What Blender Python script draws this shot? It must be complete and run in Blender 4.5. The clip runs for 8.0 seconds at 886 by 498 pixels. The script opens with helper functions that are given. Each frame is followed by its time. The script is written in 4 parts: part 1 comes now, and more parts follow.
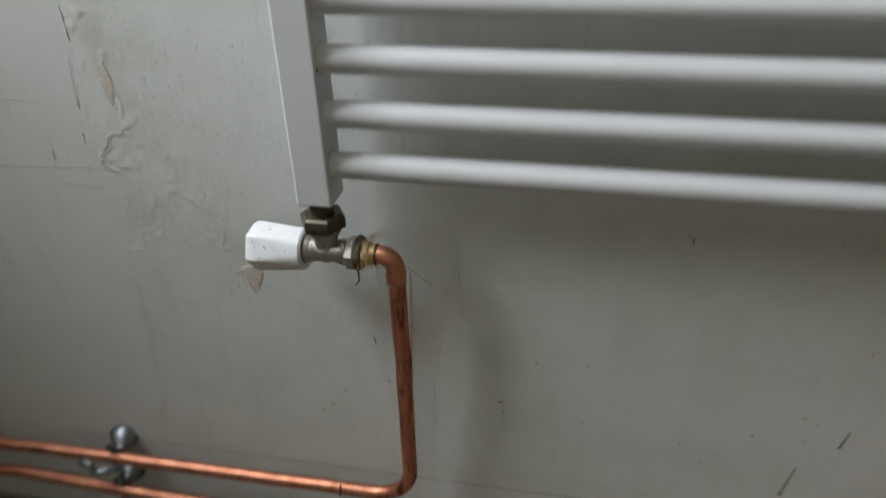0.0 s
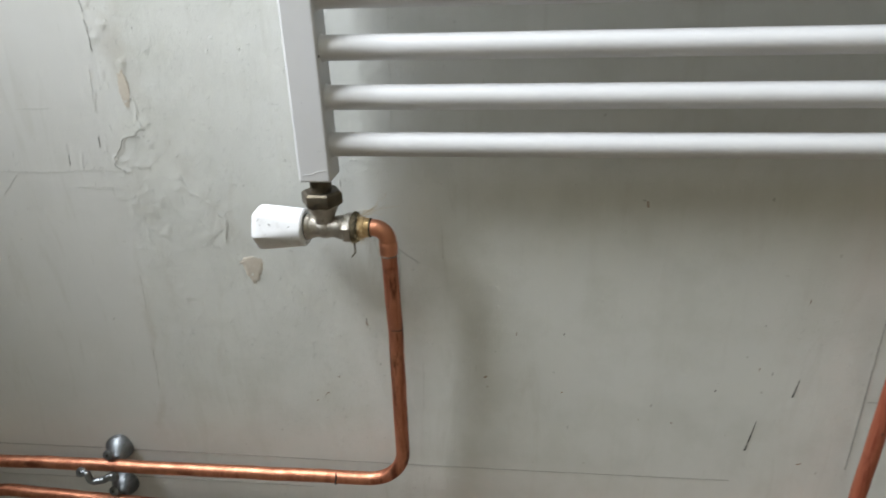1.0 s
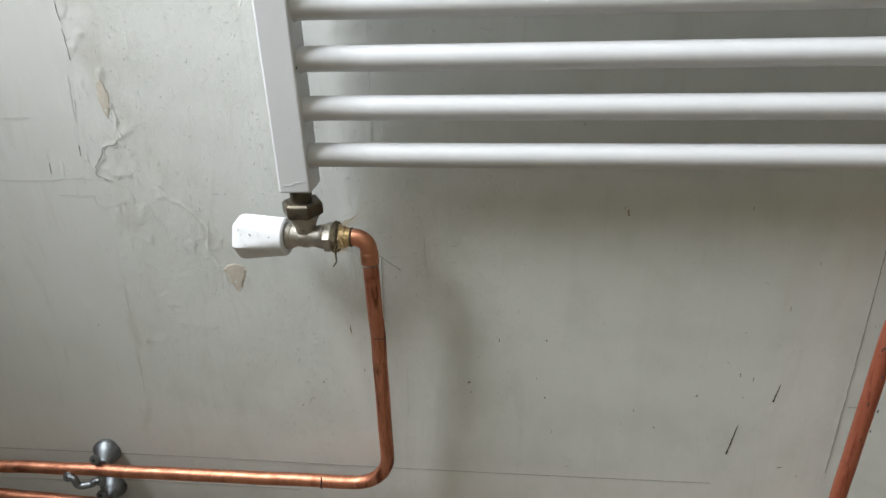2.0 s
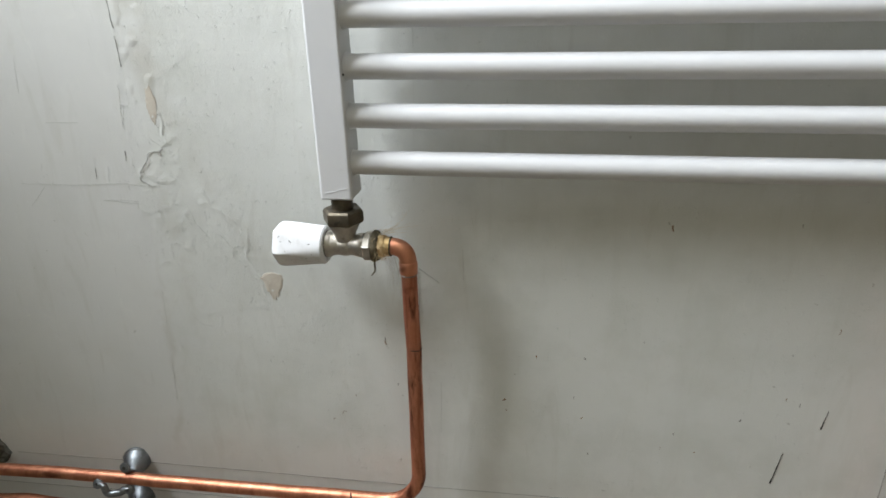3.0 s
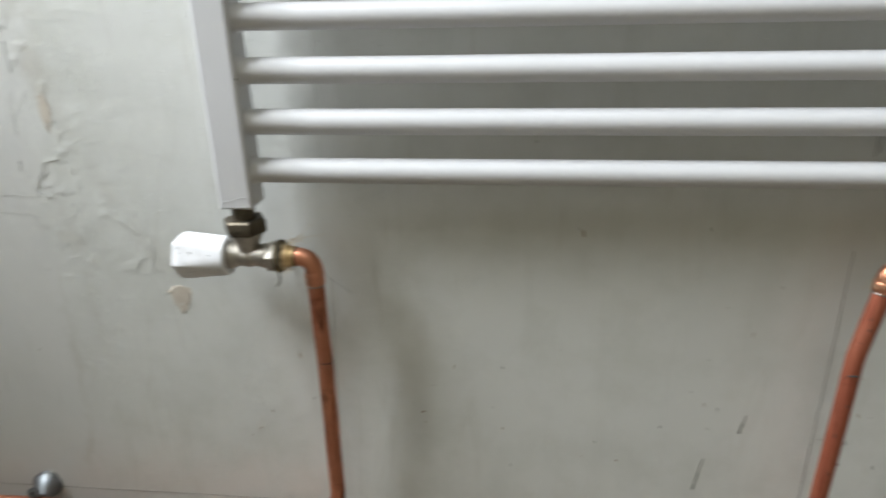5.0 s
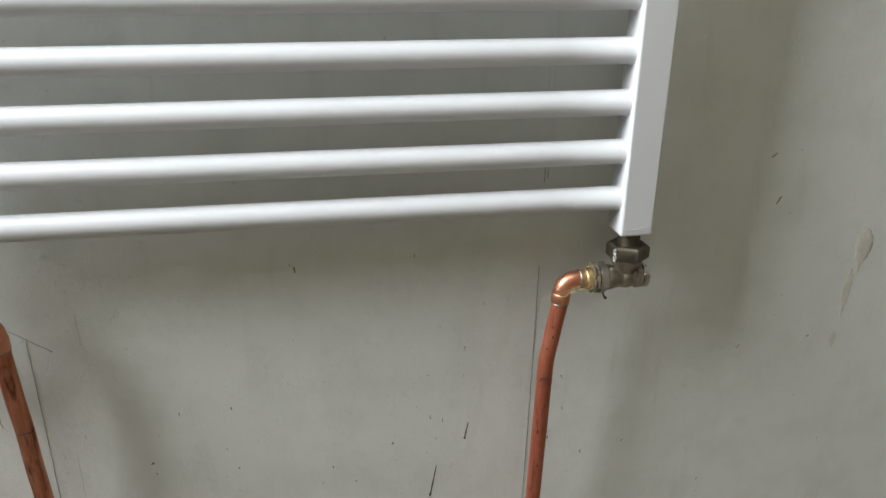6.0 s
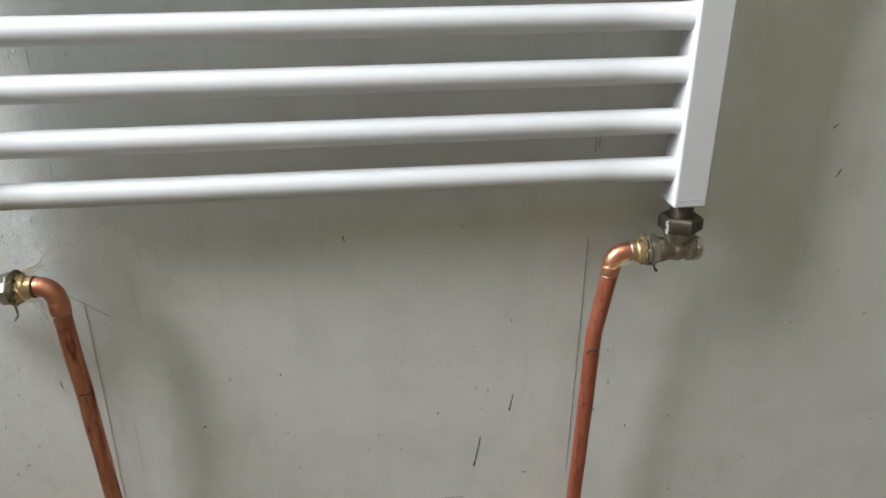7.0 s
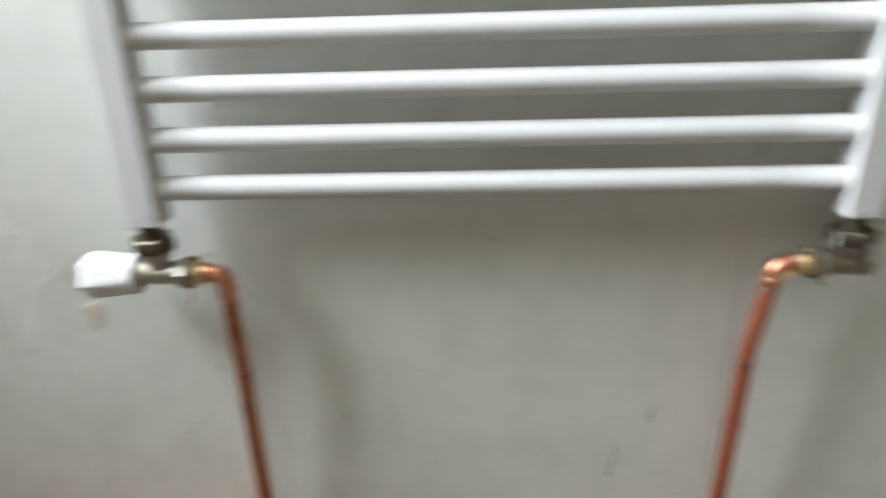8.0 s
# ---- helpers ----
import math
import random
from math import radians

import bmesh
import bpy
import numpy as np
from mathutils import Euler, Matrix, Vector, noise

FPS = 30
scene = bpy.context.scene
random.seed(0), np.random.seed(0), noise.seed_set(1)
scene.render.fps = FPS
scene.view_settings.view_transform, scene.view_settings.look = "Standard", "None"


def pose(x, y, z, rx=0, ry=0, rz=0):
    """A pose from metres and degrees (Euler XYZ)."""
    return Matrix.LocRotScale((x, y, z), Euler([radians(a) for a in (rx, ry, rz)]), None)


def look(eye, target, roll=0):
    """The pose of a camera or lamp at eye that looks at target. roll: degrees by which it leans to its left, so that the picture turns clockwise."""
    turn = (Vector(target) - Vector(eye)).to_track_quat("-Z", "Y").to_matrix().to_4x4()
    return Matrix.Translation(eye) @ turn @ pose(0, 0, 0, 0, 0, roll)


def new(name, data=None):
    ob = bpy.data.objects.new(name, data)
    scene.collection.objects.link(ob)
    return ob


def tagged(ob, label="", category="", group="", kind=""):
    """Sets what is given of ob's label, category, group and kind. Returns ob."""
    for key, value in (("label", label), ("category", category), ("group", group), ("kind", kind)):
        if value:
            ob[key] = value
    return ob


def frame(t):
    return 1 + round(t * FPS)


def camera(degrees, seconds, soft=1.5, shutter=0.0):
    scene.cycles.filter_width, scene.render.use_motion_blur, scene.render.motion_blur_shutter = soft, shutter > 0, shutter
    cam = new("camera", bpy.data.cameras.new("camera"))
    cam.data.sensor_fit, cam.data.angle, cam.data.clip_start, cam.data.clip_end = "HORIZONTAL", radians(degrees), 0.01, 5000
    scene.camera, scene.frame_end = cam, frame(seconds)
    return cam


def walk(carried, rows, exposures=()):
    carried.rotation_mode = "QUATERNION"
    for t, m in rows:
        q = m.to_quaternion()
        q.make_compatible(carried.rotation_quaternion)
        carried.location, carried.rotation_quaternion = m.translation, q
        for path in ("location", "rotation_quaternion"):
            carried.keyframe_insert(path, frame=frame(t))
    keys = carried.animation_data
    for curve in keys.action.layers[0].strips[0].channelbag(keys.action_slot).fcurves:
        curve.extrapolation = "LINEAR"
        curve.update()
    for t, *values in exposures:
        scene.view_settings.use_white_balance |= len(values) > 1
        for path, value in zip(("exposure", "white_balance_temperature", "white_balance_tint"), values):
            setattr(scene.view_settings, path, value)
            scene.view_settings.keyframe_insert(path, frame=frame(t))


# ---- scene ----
cam = camera(64.5, 8.0, 1.5, 0.6)
PATH = [
    (0, (0.208, -0.498, 0.746), (-0.154, 1.173, -0.291), -1.6),
    (0.1, (0.2, -0.516, 0.706), (-0.146, 1.224, -0.219), -2.0),
    (0.3, (0.197, -0.55, 0.698), (-0.173, 1.207, -0.184), -4.2),
    (0.5, (0.193, -0.583, 0.701), (-0.153, 1.185, -0.165), -4.1),
    (1, (0.205, -0.606, 0.691), (-0.068, 1.197, -0.131), -2.2),
    (1.2, (0.22, -0.614, 0.691), (-0.047, 1.202, -0.104), -2.4),
    (2.3, (0.218, -0.593, 0.712), (-0.048, 1.189, -0.155), -2.2),
    (2.5, (0.217, -0.601, 0.693), (-0.081, 1.209, -0.104), -1.7),
    (3, (0.206, -0.6, 0.691), (-0.132, 1.212, -0.083), -1.8),
    (3.5, (0.198, -0.591, 0.694), (-0.171, 1.207, -0.1), -2.0),
    (4, (0.2, -0.586, 0.696), (-0.185, 1.21, -0.097), -2.6),
    (4.2, (0.194, -0.584, 0.696), (-0.171, 1.214, -0.099), -2.4),
    (5.3, (0.285, -0.569, 0.68), (0.199, 1.285, -0.066), -0.9),
    (5.4, (0.294, -0.563, 0.7), (0.382, 1.27, -0.094), 0.0),
    (5.5, (0.31, -0.563, 0.709), (0.482, 1.265, -0.084), 0.3),
    (5.6, (0.328, -0.556, 0.721), (0.536, 1.256, -0.1), 0.4),
    (6, (0.344, -0.572, 0.718), (0.623, 1.25, -0.058), -0.0),
    (6.5, (0.347, -0.578, 0.714), (0.615, 1.241, -0.073), 0.3),
    (6.7, (0.345, -0.579, 0.708), (0.578, 1.235, -0.103), 0.4),
    (7, (0.333, -0.572, 0.711), (0.507, 1.239, -0.121), -0.7),
    (7.5, (0.317, -0.574, 0.713), (0.497, 1.242, -0.106), -0.8),
    (7.8, (0.323, -0.573, 0.716), (0.431, 1.238, -0.124), -1.3),
    (7.9, (0.312, -0.576, 0.708), (0.312, 1.249, -0.11), -2.2),
    (8, (0.289, -0.577, 0.708), (0.183, 1.251, -0.097), -2.0),
]
EXPOSURE = [(0, -0.76), (0.2, -0.36), (0.5, -0.08), (1.0, 0.03), (4.2, 0.06), (5.3, 0.03), (6.5, 0.10), (8.0, 0.17)]
walk(cam, [(t, look(eye, target, roll)) for t, eye, target, roll in PATH], EXPOSURE)

# ---- world and light ----
W = bpy.data.worlds.new("sky")
scene.world = W
W.use_nodes = True
wt = W.node_tree
sky = wt.nodes.new("ShaderNodeTexSky")
sky.sky_type, sky.sun_disc = "NISHITA", False
sky.sun_elevation, sky.sun_rotation = radians(40), radians(200)
wt.links.new(sky.outputs[0], wt.nodes["Background"].inputs[0])
wt.nodes["Background"].inputs[1].default_value = 0.10

# all but the radiator wall is unseen, added to close the room and bounce light
# room: x0 west, x1 east, y0 south, z1 ceiling; the radiator wall is y = 0
X0, X1, Y0, Z1 = -1.00, 3.00, -2.1, 3.0
WIN = (-0.82, -0.012, 1.02, 2.60)        # window in the west wall: y from, y to, z from, z to

win_lamp = bpy.data.lights.new("window_daylight", "AREA")
win_lamp.shape, win_lamp.size, win_lamp.size_y = "RECTANGLE", WIN[3] - WIN[2] - 0.1, WIN[1] - WIN[0] - 0.1
win_lamp.energy, win_lamp.color = 132.0, (0.876, 0.930, 0.978)
lamp = new("window_daylight", win_lamp)
lamp.matrix_world = pose(X0 - 0.025, (WIN[0] + WIN[1]) / 2, (WIN[2] + WIN[3]) / 2, 0, -90, 0)


# ---- materials ----
def mat(name, base, rough=0.5, metal=0.0):
    m = bpy.data.materials.new(name)
    m.use_nodes = True
    p = m.node_tree.nodes["Principled BSDF"]
    p.inputs["Base Color"].default_value = (*base, 1)
    p.inputs["Roughness"].default_value = rough
    p.inputs["Metallic"].default_value = metal
    return m, m.node_tree, p


def node(t, kind, **inputs):
    n = t.nodes.new(kind)
    for k, v in inputs.items():
        n.inputs[k.replace("_", " ")].default_value = v
    return n


def coords(t, scale=(1, 1, 1)):
    c = t.nodes.new("ShaderNodeTexCoord")
    g = t.nodes.new("ShaderNodeMapping")
    g.inputs["Scale"].default_value = scale
    t.links.new(c.outputs["Object"], g.inputs["Vector"])
    return g.outputs[0]


def noise_of(t, vec, scale, detail=4.0, rough=0.55, distort=0.0):
    n = node(t, "ShaderNodeTexNoise", Scale=scale, Detail=detail, Roughness=rough, Distortion=distort)
    t.links.new(vec, n.inputs["Vector"])
    return n.outputs[0]


def ramp(t, fac, a, b, ca=(0, 0, 0), cb=(1, 1, 1)):
    r = t.nodes.new("ShaderNodeValToRGB")
    r.color_ramp.elements[0].position, r.color_ramp.elements[1].position = a, b
    r.color_ramp.elements[0].color, r.color_ramp.elements[1].color = (*ca, 1), (*cb, 1)
    t.links.new(fac, r.inputs[0])
    return r.outputs[0]


def blend(t, fac, a, b, mode="MIX"):
    """Colour a to b by fac (sockets or plain values)."""
    n = t.nodes.new("ShaderNodeMix")
    n.data_type, n.blend_type = "RGBA", mode
    for i, v in ((0, fac), (6, a), (7, b)):
        if isinstance(v, bpy.types.NodeSocket):
            t.links.new(v, n.inputs[i])
        else:
            n.inputs[i].default_value = v if i == 0 else (*v, 1)
    return n.outputs[2]


def calc(t, op, a, b=0.0):
    n = t.nodes.new("ShaderNodeMath")
    n.operation, n.use_clamp = op, False
    for i, v in ((0, a), (1, b)):
        if isinstance(v, bpy.types.NodeSocket):
            t.links.new(v, n.inputs[i])
        else:
            n.inputs[i].default_value = v
    return n.outputs[0]


def relief(t, p, height, strength, dist, after=None):
    b = node(t, "ShaderNodeBump", Strength=strength, Distance=dist)
    t.links.new(height, b.inputs["Height"])
    if after is not None:
        t.links.new(after, b.inputs["Normal"])
    t.links.new(b.outputs[0], p.inputs["Normal"])
    return b.outputs[0]


def painted_wall():
    """Old grey-green satin wall paint: stippled to the right of a ragged seam, smoother and greyer left of it."""
    m, t, p = mat("old_wall_paint", (0.60, 0.62, 0.585), 0.5)
    v = coords(t)
    big = noise_of(t, v, 3.2, 5)
    mid = noise_of(t, v, 16, 6, 0.6)
    drip = noise_of(t, coords(t, (26, 1, 2.2)), 1.0, 6, 0.6, 0.4)
    col = blend(t, ramp(t, big, 0.35, 0.68), (0.580, 0.587, 0.560), (0.630, 0.634, 0.605))
    col = blend(t, calc(t, "MULTIPLY", ramp(t, mid, 0.46, 0.72), 0.55), col, (0.49, 0.498, 0.455))
    col = blend(t, calc(t, "MULTIPLY", ramp(t, drip, 0.56, 0.72), 0.2), col, (0.46, 0.46, 0.42))
    # seam of the older coat
    sx = t.nodes.new("ShaderNodeSeparateXYZ")
    t.links.new(v, sx.inputs[0])
    edge = calc(t, "ADD", sx.outputs[0], calc(t, "MULTIPLY", noise_of(t, v, 9, 6, 0.65), 0.16))
    seam_n = t.nodes.new("ShaderNodeMapRange")
    t.links.new(edge, seam_n.inputs[0])
    seam_n.inputs[1].default_value, seam_n.inputs[2].default_value = -0.135, -0.095
    seam = seam_n.outputs[0]
    col = blend(t, seam, blend(t, 0.6, col, (0.600, 0.597, 0.585)), col)
    # grubby smears beside the cracks
    wave = calc(t, "MULTIPLY", calc(t, "SUBTRACT", noise_of(t, v, 14, 5, 0.6), 0.5), 0.07)
    for slope, px, pz, half, low, high, amount in ((0.10, -0.176, 0.60, 0.019, 0.54, 0.74, 0.62), (0.55, -0.119, 0.47, 0.015, 0.40, 0.54, 0.62), (-0.06, -0.2135, 0.27, 0.006, 0.15, 0.40, 0.45), (0.10, -0.182, 0.43, 0.016, 0.30, 0.50, 0.45), (0.25, -0.165, 0.21, 0.014, 0.14, 0.27, 0.35)):
        u = calc(t, "ADD", calc(t, "ADD", sx.outputs[0], calc(t, "MULTIPLY", sx.outputs[2], slope)), -px - slope * pz)
        u = calc(t, "ABSOLUTE", calc(t, "ADD", u, wave))
        reach = t.nodes.new("ShaderNodeMapRange")
        t.links.new(u, reach.inputs[0])
        reach.inputs[1].default_value, reach.inputs[2].default_value = half, half * 0.2
        lo = t.nodes.new("ShaderNodeMapRange")
        t.links.new(sx.outputs[2], lo.inputs[0])
        lo.inputs[1].default_value, lo.inputs[2].default_value = low, low + 0.05
        hi = t.nodes.new("ShaderNodeMapRange")
        t.links.new(sx.outputs[2], hi.inputs[0])
        hi.inputs[1].default_value, hi.inputs[2].default_value = high, high - 0.05
        grub = calc(t, "MULTIPLY", calc(t, "MULTIPLY", reach.outputs[0], ramp(t, mid, 0.40, 0.58)), calc(t, "MULTIPLY", lo.outputs[0], hi.outputs[0]))
        col = blend(t, calc(t, "MULTIPLY", grub, amount), col, (0.47, 0.455, 0.41))
    # long soft drag marks of the brush and rubbed dirt
    rub = noise_of(t, coords(t, (42, 1, 7)), 1.0, 5, 0.65, 0.8)
    col = blend(t, calc(t, "MULTIPLY", ramp(t, rub, 0.57, 0.70), 0.30), col, (0.475, 0.47, 0.425))
    pale = noise_of(t, coords(t, (60, 1, 24)), 1.0, 5, 0.7, 1.2)
    col = blend(t, calc(t, "MULTIPLY", ramp(t, pale, 0.60, 0.72), 0.30), col, (0.665, 0.668, 0.63))
    # dark flecks
    fleck = ramp(t, noise_of(t, v, 95, 3, 0.55), 0.72, 0.75)
    col = blend(t, calc(t, "MULTIPLY", fleck, 0.5), col, (0.28, 0.27, 0.235))
    t.links.new(col, p.inputs["Base Color"])
    rn = t.nodes.new("ShaderNodeMapRange")
    t.links.new(mid, rn.inputs[0])
    rn.inputs[3].default_value, rn.inputs[4].default_value = 0.34, 0.52
    t.links.new(rn.outputs[0], p.inputs["Roughness"])
    # brushed stipple
    brush = noise_of(t, coords(t, (1.0, 1, 0.7)), 700, 4, 0.7)
    dabs = noise_of(t, coords(t, (1.0, 1, 0.6)), 120, 3, 0.5, 0.5)
    pin = noise_of(t, v, 190, 2, 0.5)
    calm = t.nodes.new("ShaderNodeMapRange")      # brushed out smoother behind and past the radiator
    t.links.new(sx.outputs[0], calm.inputs[0])
    calm.inputs[1].default_value, calm.inputs[2].default_value, calm.inputs[3].default_value, calm.inputs[4].default_value = 0.05, 0.30, 1.0, 0.45
    uneven = calc(t, "ADD", calc(t, "MULTIPLY", ramp(t, noise_of(t, v, 22, 3), 0.40, 0.62), 0.65), 0.35)
    gain = calc(t, "MULTIPLY", calc(t, "MULTIPLY", calc(t, "ADD", calc(t, "MULTIPLY", seam, 0.75), 0.25), calm.outputs[0]), uneven)
    n1 = relief(t, p, calc(t, "MULTIPLY", brush, gain), 0.8, 0.0007)
    n2 = relief(t, p, calc(t, "MULTIPLY", dabs, gain), 0.10, 0.0010, n1)
    n3 = relief(t, p, calc(t, "MULTIPLY", ramp(t, pin, 0.655, 0.69), gain), 0.8, 0.0007, n2)
    relief(t, p, noise_of(t, v, 480, 3, 0.65), 0.40, 0.0004, n3)
    return m


def plain_wall(name, a, b):
    m, t, p = mat(name, a, 0.8)
    v = coords(t)
    col = blend(t, ramp(t, noise_of(t, v, 2.5, 6), 0.35, 0.65), a, b)
    t.links.new(col, p.inputs["Base Color"])
    relief(t, p, noise_of(t, v, 120, 3), 0.2, 0.001)
    return m


def enamel():
    m, t, p = mat("white_enamel", (0.69, 0.69, 0.70), 0.42)
    v = coords(t)
    col = blend(t, ramp(t, noise_of(t, v, 14, 4), 0.35, 0.7), (0.575, 0.575, 0.585), (0.55, 0.55, 0.555))
    col = blend(t, calc(t, "MULTIPLY", ramp(t, noise_of(t, v, 420, 2), 0.72, 0.76), 0.4), col, (0.55, 0.54, 0.50))
    t.links.new(col, p.inputs["Base Color"])
    n1 = relief(t, p, noise_of(t, v, 420, 2), 0.05, 0.0003)
    relief(t, p, ramp(t, noise_of(t, v, 330, 2, 0.4, 0.5), 0.72, 0.78), 0.2, 0.0003, n1)
    return m


def copper(name, tarnish, shine=1.0):
    m, t, p = mat(name, (0.72, 0.33, 0.20), 0.32, shine)
    v = coords(t)
    along = noise_of(t, coords(t, (18, 60, 60)), 1.0, 5, 0.6)
    along_z = noise_of(t, coords(t, (70, 70, 9)), 1.0, 5, 0.65, 0.3)
    blot = noise_of(t, v, 55, 5, 0.6)
    mix = calc(t, "MULTIPLY", ramp(t, along_z, 0.40, 0.66), tarnish)
    col = blend(t, ramp(t, blot, 0.3, 0.7), (0.70, 0.32, 0.20), (0.57, 0.25, 0.15))
    col = blend(t, mix, col, (0.34, 0.115, 0.065))
    col = blend(t, calc(t, "MULTIPLY", ramp(t, along, 0.60, 0.70), 0.7), col, (0.17, 0.065, 0.04))
    if tarnish > 0.8:
        streak = noise_of(t, coords(t, (130, 130, 14)), 1.0, 5, 0.65, 0.4)
        col = blend(t, calc(t, "MULTIPLY", ramp(t, streak, 0.54, 0.64), 0.85), col, (0.12, 0.045, 0.028))
    if shine < 1:
        col = blend(t, 0.55, col, (0.46, 0.112, 0.066))
    t.links.new(col, p.inputs["Base Color"])
    rn = t.nodes.new("ShaderNodeMapRange")
    t.links.new(along_z, rn.inputs[0])
    rn.inputs[3].default_value, rn.inputs[4].default_value = 0.36, 0.42 + 0.28 * tarnish
    t.links.new(rn.outputs[0], p.inputs["Roughness"])
    relief(t, p, noise_of(t, v, 300, 3), 0.12, 0.0004)
    return m


def metal(name, a, b, rough, grime=(0.09, 0.075, 0.05), dirt=0.5):
    m, t, p = mat(name, a, rough, 1.0)
    v = coords(t)
    col = blend(t, ramp(t, noise_of(t, v, 90, 5, 0.6), 0.35, 0.65), a, b)
    col = blend(t, calc(t, "MULTIPLY", ramp(t, noise_of(t, v, 160, 4, 0.65), 0.55, 0.70), dirt), col, grime)
    t.links.new(col, p.inputs["Base Color"])
    rn = t.nodes.new("ShaderNodeMapRange")
    t.links.new(noise_of(t, v, 140, 4), rn.inputs[0])
    rn.inputs[3].default_value, rn.inputs[4].default_value = rough - 0.1, rough + 0.15
    t.links.new(rn.outputs[0], p.inputs["Roughness"])
    relief(t, p, noise_of(t, v, 260, 4), 0.25, 0.0006)
    return m


def knob_plastic():
    m, t, p = mat("knob_plastic", (0.80, 0.80, 0.81), 0.35)
    v = coords(t)
    sp = ramp(t, noise_of(t, coords(t, (170, 170, 260)), 1.0, 3, 0.55, 0.5), 0.662, 0.680)
    col = blend(t, sp, (0.70, 0.70, 0.715), (0.10, 0.095, 0.10))
    grime = ramp(t, noise_of(t, v, 120, 5, 0.65), 0.48, 0.72)
    col = blend(t, calc(t, "MULTIPLY", grime, 0.30), col, (0.38, 0.365, 0.35))
    t.links.new(col, p.inputs["Base Color"])
    relief(t, p, noise_of(t, v, 300, 3), 0.1, 0.0004)
    return m


def earthy(name, a, b, scale, bump):
    m, t, p = mat(name, a, 0.9)
    v = coords(t)
    col = blend(t, ramp(t, noise_of(t, v, scale, 6, 0.65), 0.35, 0.65), a, b)
    t.links.new(col, p.inputs["Base Color"])
    relief(t, p, noise_of(t, v, scale * 2.5, 5, 0.7), bump, 0.002)
    return m


M_WALL = painted_wall()
# cream and brown chosen for warm, dim bounce light in the unseen room
M_ROOM = plain_wall("room_bounce_cream", (0.26, 0.232, 0.168), (0.22, 0.196, 0.140))
M_CEIL = plain_wall("ceiling_white", (0.62, 0.62, 0.60), (0.58, 0.58, 0.56))
M_FLOOR = plain_wall("floor_bounce_brown", (0.17, 0.145, 0.11), (0.13, 0.11, 0.085))
M_WHITE = enamel()
M_COPPER = copper("copper_drop", 1.0)
M_COPPER_DULL = copper("copper_dull", 1.0, 0.85)
M_COPPER_RUN = copper("copper_run", 0.70)
M_COPPER_FIT = copper("copper_fitting", 0.15)
M_NICKEL_OLD = metal("dull_nickel", (0.36, 0.32, 0.27), (0.26, 0.23, 0.19), 0.38, dirt=0.5)
M_NICKEL = metal("nickel", (0.50, 0.47, 0.42), (0.38, 0.35, 0.31), 0.42, dirt=0.45)
M_DARK = metal("dull_union", (0.165, 0.140, 0.105), (0.10, 0.086, 0.066), 0.50, (0.05, 0.045, 0.04))
M_BRASS = metal("brass", (0.62, 0.44, 0.22), (0.46, 0.31, 0.15), 0.40, (0.10, 0.07, 0.03), 0.6)
M_ZINC = metal("zinc_plate", (0.31, 0.33, 0.35), (0.22, 0.235, 0.25), 0.44, (0.10, 0.10, 0.10), 0.4)
M_SOLDER = metal("solder", (0.40, 0.37, 0.33), (0.24, 0.20, 0.17), 0.45)
M_PASTE = earthy("sealing_paste", (0.055, 0.045, 0.028), (0.13, 0.10, 0.055), 180, 0.6)
M_HEMP = mat("hemp", (0.62, 0.47, 0.26), 0.7)[0]
M_HAIR = mat("pale_hair", (0.40, 0.36, 0.29), 0.7)[0]
M_CRUST = earthy("dried_sealant", (0.50, 0.51, 0.48), (0.34, 0.34, 0.31), 300, 0.4)
M_KNOB = knob_plastic()
# near-black that paints shade into the knob gap and the strap holes
M_GAP_SHADE = mat("gap_shade", (0.03, 0.03, 0.03), 0.7)[0]
# pencil grey, also used for the drawn shadow line of the main crack
M_PENCIL_CRACK_SHADE = earthy("pencil", (0.13, 0.125, 0.12), (0.26, 0.255, 0.24), 500, 0.1)
M_FAINT = earthy("faint_line", (0.43, 0.43, 0.405), (0.52, 0.52, 0.49), 400, 0.1)
M_DULL = earthy("dulled_paint", (0.50, 0.50, 0.47), (0.56, 0.56, 0.53), 300, 0.1)
M_BLACK = earthy("black_scuff", (0.018, 0.017, 0.016), (0.045, 0.042, 0.038), 300, 0.1)
M_BROWN = earthy("brown_speck", (0.20, 0.13, 0.08), (0.30, 0.21, 0.14), 200, 0.2)
M_BARE = earthy("bare_plaster", (0.47, 0.415, 0.345), (0.545, 0.50, 0.43), 90, 0.3)
M_SOIL = earthy("old_stain", (0.45, 0.425, 0.365), (0.56, 0.545, 0.49), 60, 0.2)
M_MORTAR = earthy("old_mortar", (0.062, 0.061, 0.052), (0.15, 0.146, 0.122), 110, 1.0)
M_CHIP = earthy("paint_flake", (0.63, 0.63, 0.59), (0.56, 0.56, 0.52), 120, 0.2)
M_FRAME = mat("window_paint", (0.75, 0.75, 0.73), 0.4)[0]
M_GLASS, _t, _p = mat("window_glass", (1, 1, 1), 0.0)
_p.inputs["Transmission Weight"].default_value = 1.0


# ---- mesh helpers ----
def linked(name, bm, material, smooth=35):
    me = bpy.data.meshes.new(name)
    bmesh.ops.recalc_face_normals(bm, faces=bm.faces)
    bm.to_mesh(me)
    bm.free()
    me.materials.append(material)
    if smooth:
        me.polygons.foreach_set("use_smooth", [True] * len(me.polygons))
        me.set_sharp_from_angle(angle=radians(smooth))
    return new(name, me)


def part(name, bm, material, parent, label="", smooth=35):
    ob = linked(name, bm, material, smooth)
    ob.parent = parent
    if label:
        tagged(ob, label)
    return ob


